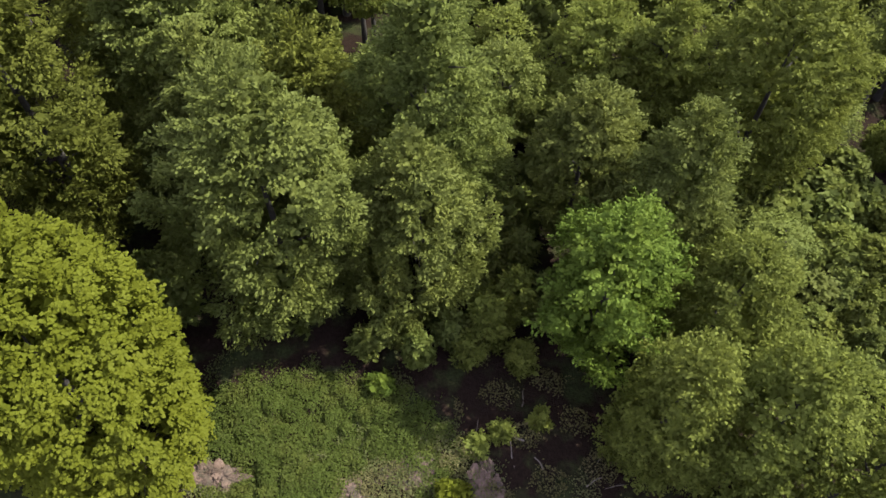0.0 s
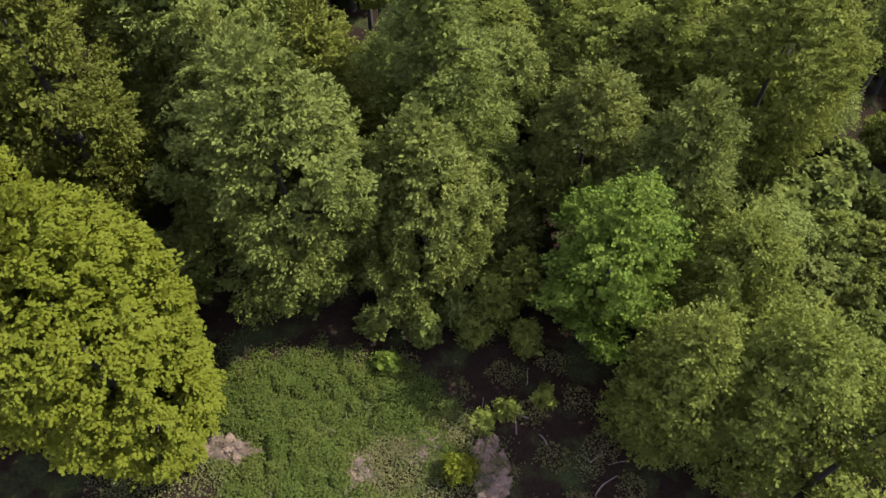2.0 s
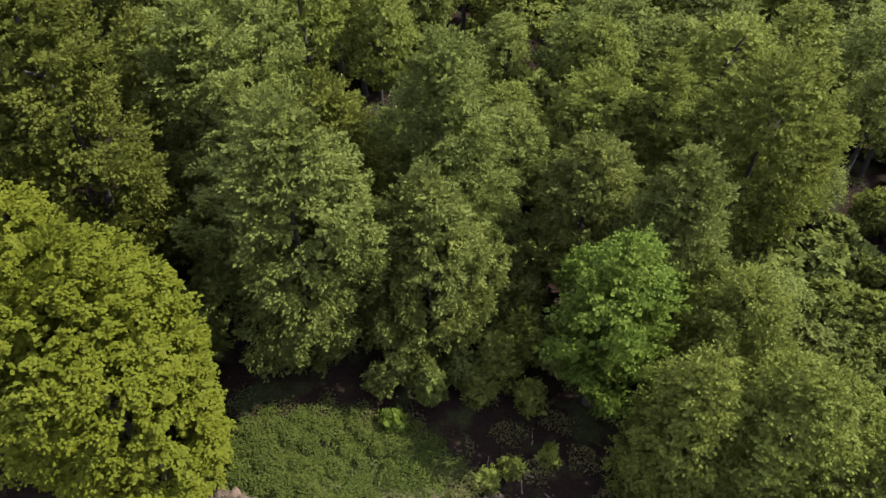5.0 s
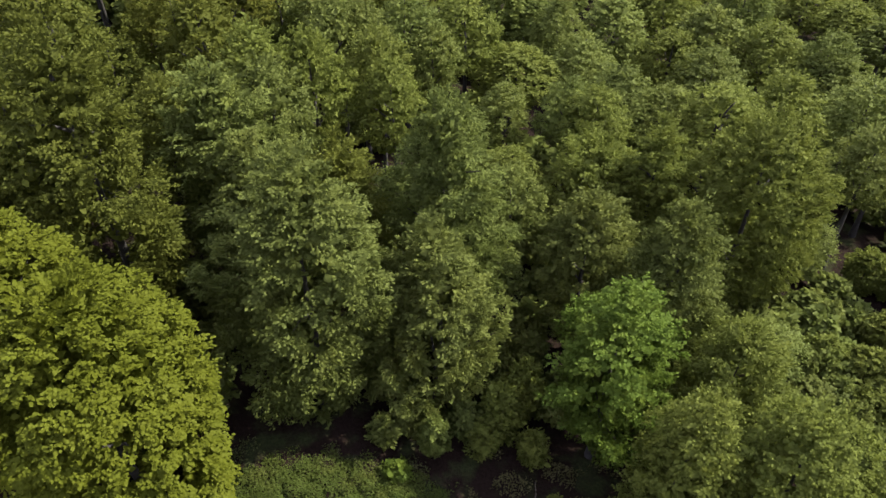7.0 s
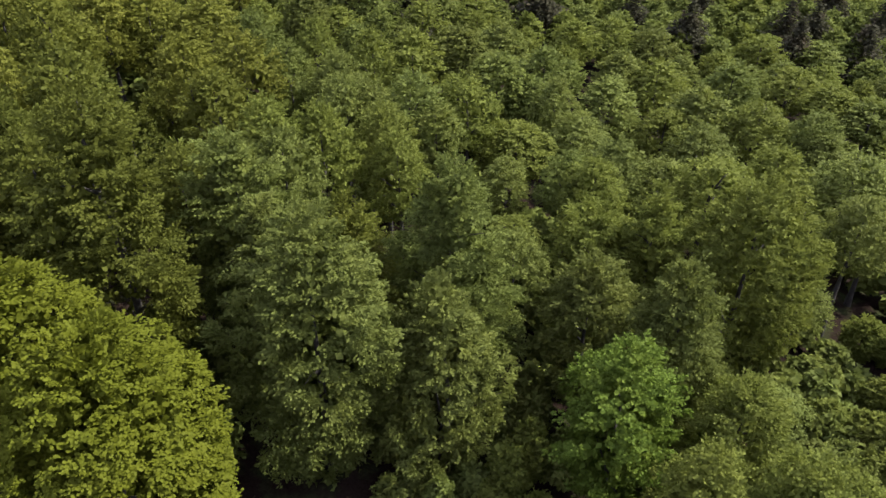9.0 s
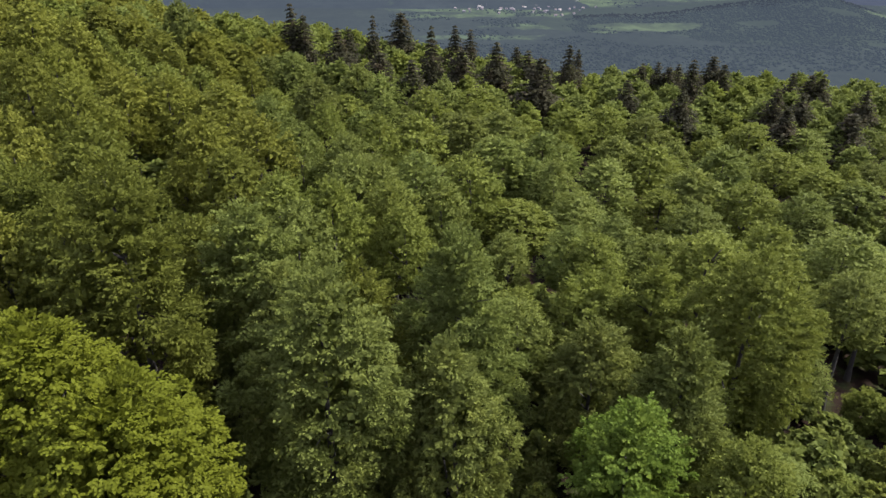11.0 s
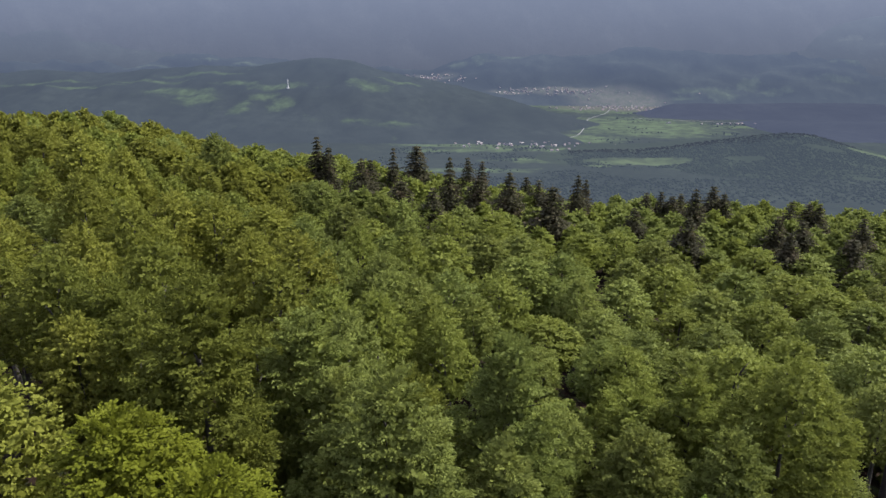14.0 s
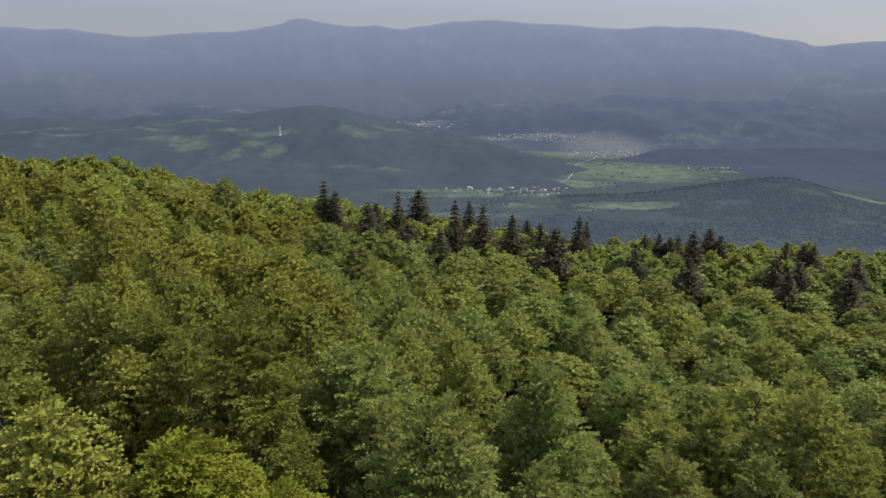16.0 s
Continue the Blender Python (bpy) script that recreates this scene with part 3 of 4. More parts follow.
def hero(x, y, top, radius, seed, kind="beech", **shape):
    PLANTED.append((x, y, radius))
    material, label = {
        "beech": (BEECH_LEAF, "tall beech with tiered mid-green leaf sprays"),
        "hornbeam": (HORNBEAM_LEAF, "hornbeam with an olive-green sunlit crown"),
        "chestnut": (CHESTNUT_LEAF, "tall chestnut with a yellowish olive sunlit crown"),
        "oak": (OAK_LEAF, "broad oak with a dull olive open crown"),
        "maple": (MAPLE_LEAF, "yellow-green maple with a dense domed crown beside the clearing"),
        "lime": (LIME_LEAF, "fresh bright-green round tree beside the clearing"),
    }[kind]
    return broadleaf(kind + "_tree", x, y, top, radius, seed, material=material, label=label, group="trees round the clearing", **shape)


# round the clearing
DOMED = {"widest": 0.45, "power": 3.2, "foot": 0.72, "bough": 1.15, "fan": 7, "lumps": 0.1, "droop": 0.4, "rise": 0.15, "slim": 0.42, "ragged": 0.7, "upward": 0.65, "thick": 0.1, "spread": 1.3}
LOBED = {"bough": 1.2, "fan": 8, "spread": 1.3, "slim": 0.45, "thick": 0.16, "rise": 0.4}
hero(-20.7, 15.2, 27.4, 6.3, 11, "maple", base=0.0, **DOMED)
hero(-26.6, 18.0, 29.8, 5.4, 12, "maple", base=0.1, **DOMED)
hero(-11.1, 26.5, 28.8, 6.3, 13, "beech", base=0.08, widest=0.42, power=2.0, lumps=0.22, bough=1.9, upward=0.15, fan=10)
hero(-2.0, 28.6, 21.4, 5.3, 14, "beech", base=0.03, widest=0.36, power=1.7, lumps=0.22, bough=1.5, upward=0.1, fan=9)
hero(11.4, 24.2, 18.9, 5.1, 15, "lime", base=0.22, widest=0.45, power=2.0, lumps=0.34, **{**LOBED, "bough": 1.6, "ragged": 0.9, "thick": 0.2, "gaps": 0.85})
hero(15.1, 16.0, 18.4, 3.7, 16, "hornbeam", base=0.05, foot=0.7, **LOBED)
hero(21.8, 15.6, 17.8, 5.2, 17, "hornbeam", base=0.03, foot=0.7, **LOBED)
hero(21.2, 24.6, 15.3, 4.9, 18, "hornbeam", base=0.06, bough=1.3, thick=0.14)
hero(17.3, 32.0, 21.2, 4.7, 19, "beech", base=0.08, power=1.7)
hero(28.3, 45.0, 20.6, 7.2, 20, "hornbeam", base=0.10, power=2.3, bough=1.5, fan=8, ragged=0.4, upward=0.05, thick=0.1)
hero(11.1, 36.4, 18.4, 4.6, 21, "beech", base=0.2, power=1.9, bough=1.6)
hero(13.7, 48.0, 16.4, 6.0, 22, "hornbeam", base=0.2)
hero(-1.2, 36.2, 27.6, 5.5, 23, "beech", base=0.12, widest=0.36, power=1.8)
hero(-9.7, 36.0, 23.8, 4.4, 24, "chestnut", base=0.2)
hero(-26.4, 31.0, 35.0, 5.8, 25, "oak", base=0.14, power=1.7, cover=0.9, lumps=0.28, bough=2.3)
hero(-36.6, 37.5, 32.0, 5.8, 26, "oak", base=0.14, cover=0.9, lumps=0.28, bough=2.3)
hero(-19.5, 39.0, 28.1, 5.6, 27, "beech", base=0.2, power=1.9)
hero(18.6, 46.0, 19.4, 3.8, 28, "hornbeam", base=0.2)
hero(-16.4, 34.6, 24.6, 4.0, 29, "beech", base=0.15, power=1.8)

# ---- the wood behind ----


def variants(count, seed, radius, tall, leaf, bough, cover, material, bark, limbs, low=0.44, high=0.54, fan=7):
    made = []
    for i in range(count):
        rng = np.random.default_rng(seed + i)
        base = tall * rng.uniform(low, high)
        crown, tips = crown_mesh("crown", rng, radius, base, tall, leaf, cover, material, widest=rng.uniform(0.25, 0.4), power=rng.uniform(1.6, 2.2), slim=0.34, lumps=rng.uniform(0.12, 0.24), bough=bough * rng.uniform(0.85, 1.15), fan=fan, rise=rng.uniform(0.3, 0.6), ragged=0.4, upward=0.05, thick=0.09, gaps=1.15)
        made.append((trunk_mesh("trunk", rng, base, tall, 0.017 * tall, tips, bark, limbs), crown))
    return made


MID = {"beech": variants(8, 100, 4.4, 21.0, 0.31, 1.25, 0.66, BEECH_LEAF, BEECH_BARK, 4), "hornbeam": variants(6, 200, 4.4, 21.0, 0.31, 1.25, 0.66, HORNBEAM_LEAF, BEECH_BARK, 4), "oak": variants(4, 250, 4.4, 21.0, 0.31, 1.4, 0.6, OAK_LEAF, BEECH_BARK, 4), "chestnut": variants(4, 270, 4.4, 21.0, 0.31, 1.25, 0.66, CHESTNUT_LEAF, BEECH_BARK, 4)}
FAR = {"beech": variants(7, 300, 4.4, 21.0, 0.44, 1.35, 0.56, BEECH_LEAF, BEECH_BARK, 2, fan=5), "hornbeam": variants(5, 400, 4.4, 21.0, 0.44, 1.35, 0.56, HORNBEAM_LEAF, BEECH_BARK, 2, fan=5), "chestnut": variants(4, 470, 4.4, 21.0, 0.44, 1.35, 0.56, CHESTNUT_LEAF, BEECH_BARK, 2, fan=5)}
CREST_WOOD = {"beech": variants(6, 700, 4.4, 21.0, 0.80, 1.6, 0.47, BEECH_LEAF, BEECH_BARK, 1, 0.44, 0.52, 4), "hornbeam": variants(5, 800, 4.4, 21.0, 0.80, 1.6, 0.47, HORNBEAM_LEAF, BEECH_BARK, 1, 0.44, 0.52, 4), "chestnut": variants(4, 870, 4.4, 21.0, 0.80, 1.6, 0.47, CHESTNUT_LEAF, BEECH_BARK, 1, 0.44, 0.52, 4)}
LOW = {"beech": variants(5, 600, 4.8, 12.0, 1.8, 2.7, 0.3, BEECH_LEAF, BEECH_BARK, 3, 0.2, 0.3, 3), "near": variants(4, 650, 4.8, 12.0, 0.9, 2.0, 0.22, BEECH_LEAF, BEECH_BARK, 6, 0.2, 0.3, 6)}
LABELS = {"beech": "beech in closed woodland with a mid-green crown", "hornbeam": "hornbeam in closed woodland with a yellowish-green crown", "oak": "oak in closed woodland with a dull olive crown", "chestnut": "chestnut in closed woodland with a yellowish olive crown"}


def plant(x, y, top, radius, kind=None):
    """A woodland tree from a shared mesh, stretched to its height and spread."""
    i = len(PLANTED)
    PLANTED.append((x, y, radius))
    if x < -24 and y < 62 and i % 4:
        kind = "oak"
    if x < -0.28 * y - 6 and (i * 7919) % 10 < 6:
        kind = kind or "chestnut"
    kind = kind or ("beech" if (i * 7919) % 10 < 7 else "hornbeam")
    store = (MID if y < 92 else FAR)[kind]
    trunk, crown = store[(i * 31) % len(store)]
    z = height(x, y) - 0.1
    m = pose(x, y, z, 0, 0, (i * 137.5) % 360) @ Matrix.Diagonal((radius / 4.65, radius / 4.65, (top - z) / 21.0, 1))
    return grow(kind + "_tree", trunk, crown, LABELS[kind], "tree", "trees of the wood", m)


def stand(rows):
    for row in rows:
        plant(*row)


# crowns that stand out in the wood
stand(((-23.4, 77.5, 23, 4.3, "beech"), (-16.4, 75.4, 22.7, 4.4), (-22, 90.9, 22.4, 4.3), (-14, 92.4, 20.5, 4.3), (-8, 97.7, 18.7, 5.8, "hornbeam"), (-0.6, 106.6, 16.4, 6), (7.3, 118, 13.7, 5.4), (-19.8, 51.8, 25.7, 4.5, "hornbeam"), (-14.8, 53.5, 24.6, 4.3, "hornbeam"), (-14.4, 65.4, 23.2, 4.3), (-11.7, 67.3, 22.3, 4.3), (-6.8, 72.7, 20.8, 5.6), (0.2, 76.8, 18.8, 5.8), (-8.9, 60, 21.7, 4.3), (-7.3, 54.8, 20.9, 4.3, "hornbeam"), (7.6, 76, 12, 6.6, "hornbeam"), (16.3, 78.5, 12.7, 5.4, "beech"), (24.1, 96, 11.6, 6.1, "beech"), (18.4, 64, 15.9, 5.5, "beech"), (31.5, 88, 9.3, 5.7, "hornbeam"), (28.7, 111.2, 10.5, 5.2), (42.8, 142.9, 5.7, 6.6)))
stand(((35, 108, 10.5, 6.1), (33.9, 145.4, 6.9, 6.1), (24.2, 136.9, 9, 5.8), (14.2, 105.7, 13.6, 5.7, "beech"), (5.5, 93.2, 16.3, 5.4), (10.7, 92, 12.8, 4.9, "beech"), (-3.7, 70, 17.8, 4.3, "beech"), (37.5, 92, 11.4, 6.1, "beech"), (34.8, 80, 10.2, 5.5), (47.9, 107, 10.6, 6.1, "beech"), (70, 149.3, 2, 6.6), (66.2, 122, 3.9, 6.6), (45.8, 88, 10.5, 6.3), (70.1, 113.4, 3.8, 6.6, "hornbeam"), (74.6, 106.9, 3.6, 6.6), (103.3, 155.7, -1, 6.6), (84.5, 150.1, 0.5, 6.6), (53.5, 82, 8.3, 5.7, "beech"), (50.7, 68, 11.9, 6), (38.1, 64, 15.1, 5.7, "hornbeam"), (29.6, 60, 15.3, 6.6, "hornbeam"), (24.6, 64, 13, 5.2, "beech")))
stand(((12.6, 62, 14.8, 4.3, "beech"), (45, 55, 13.1, 4.9, "beech"), (14.8, 58, 16.2, 4.3, "hornbeam"), (13.9, 86.4, 15.2, 4.3), (52.9, 85, 10.6, 5.1), (-36.3, 86.8, 26.2, 6.6, "chestnut"), (-28.3, 73.2, 25.7, 5.7, "chestnut"), (-27.5, 60, 25.4, 5.3, "beech"), (-32.6, 66.3, 27.4, 4.4, "chestnut"), (-16.8, 45.3, 25.5, 4.3, "beech"), (-65.2, 150, 29.3, 4.3, "beech"), (-98.1, 133.2, 32.9, 6.6, "chestnut"), (-84.7, 124.3, 32.9, 6.5, "chestnut"), (-70.6, 112.6, 31.4, 4.7, "chestnut"), (-79.4, 141.8, 29.3, 6.6, "chestnut"), (-71.7, 139.2, 27.9, 5.7, "chestnut"), (-62.1, 128.8, 27.1, 5.3, "chestnut"), (-58.5, 151.1, 23.4, 5.4, "chestnut"), (-58.4, 175.1, 21.5, 6.6), (-50.8, 172.1, 20.5, 5.7), (-37.5, 50, 31.5, 5.7, "chestnut"), (-45.8, 50.3, 32.4, 4.7, "chestnut")))
stand(((-48.4, 68.1, 31.2, 5.1, "chestnut"), (-43.3, 84.2, 28.2, 5.7, "chestnut"), (-48.1, 80.5, 29.8, 5, "chestnut"), (-59.6, 77.3, 32.9, 4.6, "chestnut"), (-59.7, 85.5, 32.1, 4.6, "chestnut"), (-44.2, 44, 30.4, 4.3, "chestnut"), (-32.2, 33, 30.9, 4.3, "chestnut"), (-37.4, 33, 29.4, 4.3, "chestnut"), (-25.1, 42, 25, 4.3, "beech"), (-36.7, 135.7, 20.5, 4.7), (-27.1, 109.3, 21.6, 5), (-29.7, 85.8, 24.8, 4.7), (-23.5, 139.5, 17.4, 5.1), (-12.6, 138.8, 15.3, 5.5), (-4.2, 144.6, 13.2, 6), (-17.9, 134.5, 16.9, 5.3), (-7.7, 127.7, 15.6, 5.7), (3.7, 141, 12.1, 6.2, "hornbeam"), (13.2, 188.6, 8, 5.5)))


def canopy(x, y):
    """Height of the wood's tree tops."""
    a, b = max(x, -115) / 50, (y - 90) / 50
    return min(32.0 - 0.085 * max(y - 120, 0), 16.8 - 10.4 * a - 4.5 * b + a * a + 1.45 * a * b - 0.4 * b * b) + float(smooth(140, 190, y)) * (2.0 + 3.2 * float(smooth(30, 110, x)) + float(bump(x, -22, 34, 1.6)) - 2.0 * float(smooth(-50, -95, x))) + 3.5 * float(smooth(-88, -125, x)) * float(smooth(90, 130, y))


rng = random.Random(5)


def free(x, y, radius, gap):
    return all((x - a) ** 2 + (y - b) ** 2 > (gap * (radius + r)) ** 2 for a, b, r in PLANTED)


# left of the maples
stand(((-37.5, 21.5, 30.0, 5.0, "chestnut"), (-44.5, 27.0, 32.0, 5.2, "chestnut"), (-52.0, 36.0, 32.0, 5.2), (-43.0, 40.5, 33.0, 5.0), (-34.5, 12.5, 26.5, 4.6, "chestnut"), (-46.0, 16.0, 28.0, 5.0), (-56.0, 26.0, 30.0, 5.4), (-60.5, 42.0, 31.0, 5.4)))
# beside the walk's start; unseen far-right trees added to shade the hollow
stand(((62.0, 40.0, 19.0, 5.0), (66.0, 52.0, 17.0, 5.2), (61.0, 30.0, 18.0, 5.0), (57.5, 47.0, 16.0, 4.6), (54.0, 35.0, 15.0, 4.4), (48.5, 25.0, 14.0, 4.4), (56.0, 20.0, 14.0, 5.0), (40.0, 11.0, 14.0, 4.5), (48.0, 16.0, 14.0, 5.0), (24.5, 6.5, 12.5, 3.8), (27.8, 12.8, 14.0, 3.6, "hornbeam"), (32.0, 3.0, 13.0, 4.5),
       (5.0, 44.5, 15.0, 3.6), (3.6, 38.0, 11.0, 3.0), (-6.0, 43.5, 15.0, 3.4), (52.0, 62.0, 9.0, 4.4), (60.0, 66.0, 8.0, 4.6)))


def in_glade(x, y):
    """The dark hollow beside the wood's edge, with shrubs only."""
    return 31 < x < 58 and 20 < y < 57 and x > 0.55 * y + 12


CREST = []
tries = 0
while tries < 30000:
    tries += 1
    y = 33 + 195 * rng.uniform(0, 1) ** 0.85
    half = 0.66 * (y + 22)
    x = rng.uniform(-half - 16, half + 4)
    radius = rng.uniform(3.6, 5.0)
    among = y < 52 and -18 < x < 34
    if free(x, y, radius, 0.90) and not in_glade(x, y):
        top = canopy(x, y) + rng.uniform(-2.4, 1.2) - 6.0 * (1 - float(smooth(95, 145, y))) - (3.0 if among else 0.0)
        if y < 142:
            plant(x, y, top, radius)
        else:
            PLANTED.append((x, y, radius))
            CREST.append((x, y, top, radius))


def far_wood(name, rows, store, label, tall=21.0):
    """The wood on the crest, too far off to tell tree from tree: all crowns in one mesh."""
    shapes = []
    for trunk, crown in store:
        co = np.empty(len(crown.vertices) * 3, np.float32)
        crown.vertices.foreach_get("co", co)
        shapes.append(co.reshape(-1, 3))
    parts = []
    for i, (x, y, top, radius) in enumerate(rows):
        co = shapes[i % len(shapes)]
        a, z = i * 2.4, height(x, y)
        k = radius / 4.05
        turned = np.stack(((co[:, 0] * math.cos(a) - co[:, 1] * math.sin(a)) * k + x, (co[:, 0] * math.sin(a) + co[:, 1] * math.cos(a)) * k + y, co[:, 2] * (top - z) / tall + z), -1)
        parts.append(turned)
    verts = np.concatenate(parts)
    mesh = bpy.data.meshes.new(name)
    fill(mesh, verts, np.arange(len(verts)).reshape(-1, 4))
    mesh.materials.append(store[0][1].materials[0])
    return tagged(new(name, mesh), label, "wood", kind="stuff")


WEST = [row for i, row in enumerate(CREST) if row[0] < -0.24 * row[1] - 4 and i % 3]
REST = [row for row in CREST if row not in WEST]
far_wood("beech_wood", REST[::3] + REST[1::3], CREST_WOOD["beech"], "closed beech wood on the far crest")
far_wood("hornbeam_wood", REST[2::3], CREST_WOOD["hornbeam"], "closed yellowish hornbeam wood on the far crest")
far_wood("chestnut_wood", WEST, CREST_WOOD["chestnut"], "closed olive chestnut wood along the upper hillside")

# young trees and shrubs under the canopy
def sapling(x, y, tall, radius, kind="beech"):
    i = len(PLANTED)
    PLANTED.append((x, y, radius))
    store = LOW["near" if y < 34 else kind]
    trunk, crown = store[(i * 31) % len(store)]
    z = height(x, y) - 0.1
    m = pose(x, y, z, 0, 0, (i * 137.5) % 360) @ Matrix.Diagonal((radius / 4.8, radius / 4.8, tall / 12.0, 1))
    return grow("sapling", trunk, crown, "young broadleaf tree in the shade of the wood", "sapling", "saplings under the canopy", m)


tries = 0
while tries < 2000:
    tries += 1
    x, y = rng.uniform(-30, 44), rng.uniform(22, 62)
    if (y < 24 + 4 * math.sin(x * 0.3) and x < 8) or (x < -7 and y < 29 and x > -20):
        continue
    radius = rng.uniform(1.3, 2.5)
    if all((x - a) ** 2 + (y - b) ** 2 > (0.5 * r + radius * 0.7) ** 2 for a, b, r in PLANTED):
        sapling(x, y, rng.uniform(3.0, 6.0), radius)

UNDER = []
rng = random.Random(6)
for _ in range(450):
    x, y = rng.uniform(-75, 90), rng.uniform(58, 118)
    if abs(x) < 0.66 * (y + 22) + 10 and all((x - a) ** 2 + (y - b) ** 2 > (0.45 * r + 1.6) ** 2 for a, b, r in PLANTED + UNDER):
        UNDER.append((x, y, 2.4))
far_wood("undergrowth", [(x, y, height(x, y) + rng.uniform(5, 9), 2.7) for x, y, r in UNDER], LOW["beech"], "shaded undergrowth of young trees in the wood", 12.0)

# ---- firs on the crest ----


def fir_mesh(seed, tall, radius, leaf):
    """A fir: drooping whorls of needle sprays, narrowing to a spire."""
    rng = np.random.default_rng(seed)
    at, face = [], []
    z = tall * 0.34
    while z < tall * 0.985:
        u = z / tall
        reach = min(radius, 0.31 * tall * (1 - u) ** 0.8) * rng.uniform(0.66, 1.2) + 0.2
        for a in np.arange(0, 6.283, 6.283 / max(6, int(13 * (1 - u) + 6))) + rng.uniform(0, 6.28):
            long = reach * rng.uniform(0.6, 1.15)
            m = max(4, int(long / (0.21 * leaf)))
            f = np.linspace(0.08, 1, m)
            d = np.array((math.cos(a), math.sin(a), 0))
            e = np.array((-d[1], d[0], 0))
            line = d * (f * long)[:, None] + e * (rng.uniform(-0.3, 0.3, m) * long * f)[:, None] + np.array((0, 0, 1.0)) * (z - 0.34 * long * f ** 1.3)[:, None]
            at.append(line + rng.normal(0, 0.1 * leaf, line.shape))
            face.append(np.tile(np.array((0, 0, 1.0)) + 0.6 * d, (m, 1)) + 0.45 * rng.normal(size=(m, 3)))
        z += 0.030 * tall * rng.uniform(0.75, 1.25)
    verts, faces = leaves(np.concatenate(at), np.concatenate(face), leaf, rng)
    crown = bpy.data.meshes.new("crown")
    fill(crown, verts, faces)
    crown.materials.append(FIR_NEEDLE)
    trunk = bpy.data.meshes.new("trunk")
    fill(trunk, *tube([(0, 0, -0.5), (0.05, 0, tall * 0.5), (0, 0.03, tall * 0.99)], [0.26, 0.15, 0.02], 7))
    trunk.materials.append(FIR_BARK)
    return trunk, crown


FIRS = [fir_mesh(500 + i, 20.0, (4.6, 5.2, 4.2, 4.9)[i], 0.48) for i in range(4)]


def fir(x, y, top, spread=1.0):
    i = len(PLANTED)
    PLANTED.append((x, y, 2.0))
    z = height(x, y) - 0.1
    tall = max(top - z, 13.0)
    trunk, crown = FIRS[(i * 13) % 4]
    m = pose(x, y, top - tall if top - tall < z else z, 0, 0, (i * 97) % 360) @ Matrix.Diagonal((1.75 * spread, 1.75 * spread, (top - z) / 20.6, 1))
    return grow("fir_tree", trunk, crown, "dark slender fir standing above the broadleaf wood", "tree", "firs on the crest", m)


for row in ((-43.4, 166, 27.3, 0.88), (-40.2, 165, 25.3, 0.71), (-30.4, 157, 22.8, 0.92), (-29, 166, 21.1, 0.84), (-23.4, 171, 23.9, 0.64), (-19.1, 210, 19.5, 1.18), (-7.6, 154, 24.1, 0.74), (-2, 207, 15.6, 0.78), (2.8, 210, 13.9, 0.84), (-0.4, 157, 18.7, 1.18), (9, 171, 17.2, 1.07), (16.8, 201, 10.3, 0.88), (18.4, 181, 13.2, 1.03), (19.2, 158, 16.8, 1.27), (29.1, 177, 15.6, 0.81), (32.6, 183, 13.4, 0.64), (-11.3, 139, 19.2, 1.1), (-19.4, 148, 19.5, 1.18), (44.1, 170, 7.6, 0.94), (54.9, 198, 6.4, 0.78), (60.5, 201, 6, 0.88)):
    fir(*row)
for row in ((63.5, 199, 5.6, 0.95), (66.8, 201, 5.4, 0.84), (65.2, 183, 10.9, 0.96), (79, 206, 7, 1.32), (80.8, 201, 6.3, 0.84), (53.3, 152, 9.7, 1.1), (81.9, 165, 7.2, 0.92), (96.6, 189, 5.9, 0.92), (103.1, 191, 5.5, 0.92), (105.4, 189, 5.1, 0.98), (91.4, 170, 4.6, 1.05), (109.9, 173, 4.8, 1.01), (96.1, 153, 4.6, 1.12), (80.3, 154, 5, 1.01)):
    fir(*row)

# ---- the clearing ----
BRAMBLE_LEAF = leaf_material("bramble_leaf", (0.074, 0.104, 0.022), (0.104, 0.138, 0.029), (0.140, 0.146, 0.036))
HERB_LEAF = leaf_material("herb_leaf", (0.075, 0.090, 0.029), (0.130, 0.135, 0.052), (0.150, 0.135, 0.072))
DRY_LEAF = leaf_material("dry_leaf", (0.090, 0.088, 0.034), (0.140, 0.130, 0.055), (0.160, 0.130, 0.070))


def stone_material(name, a, b, c):
    m, tree, bsdf = shader(name)
    fine = noise_of(tree, 6.0, 8.0, 0.7)
    wide = noise_of(tree, 1.1, 4.0)
    col = mixed(tree, ramp(tree, fine, 0.3, 0.7), a, b)
    tree.links.new(mixed(tree, ramp(tree, wide, 0.5, 0.68), col, c), bsdf.inputs["Base Color"])
    bsdf.inputs["Roughness"].default_value = 0.92
    relief(tree, bsdf, fine, 0.8, 0.08)
    return m


STONE = stone_material("limestone", (0.075, 0.050, 0.035), (0.150, 0.104, 0.076), (0.06, 0.047, 0.032))
EARTH = stone_material("bare_earth", (0.034, 0.023, 0.016), (0.088, 0.060, 0.042), (0.040, 0.036, 0.021))
DEAD_WOOD = bark_material("dead_wood", (0.09, 0.075, 0.06), (0.17, 0.145, 0.12))


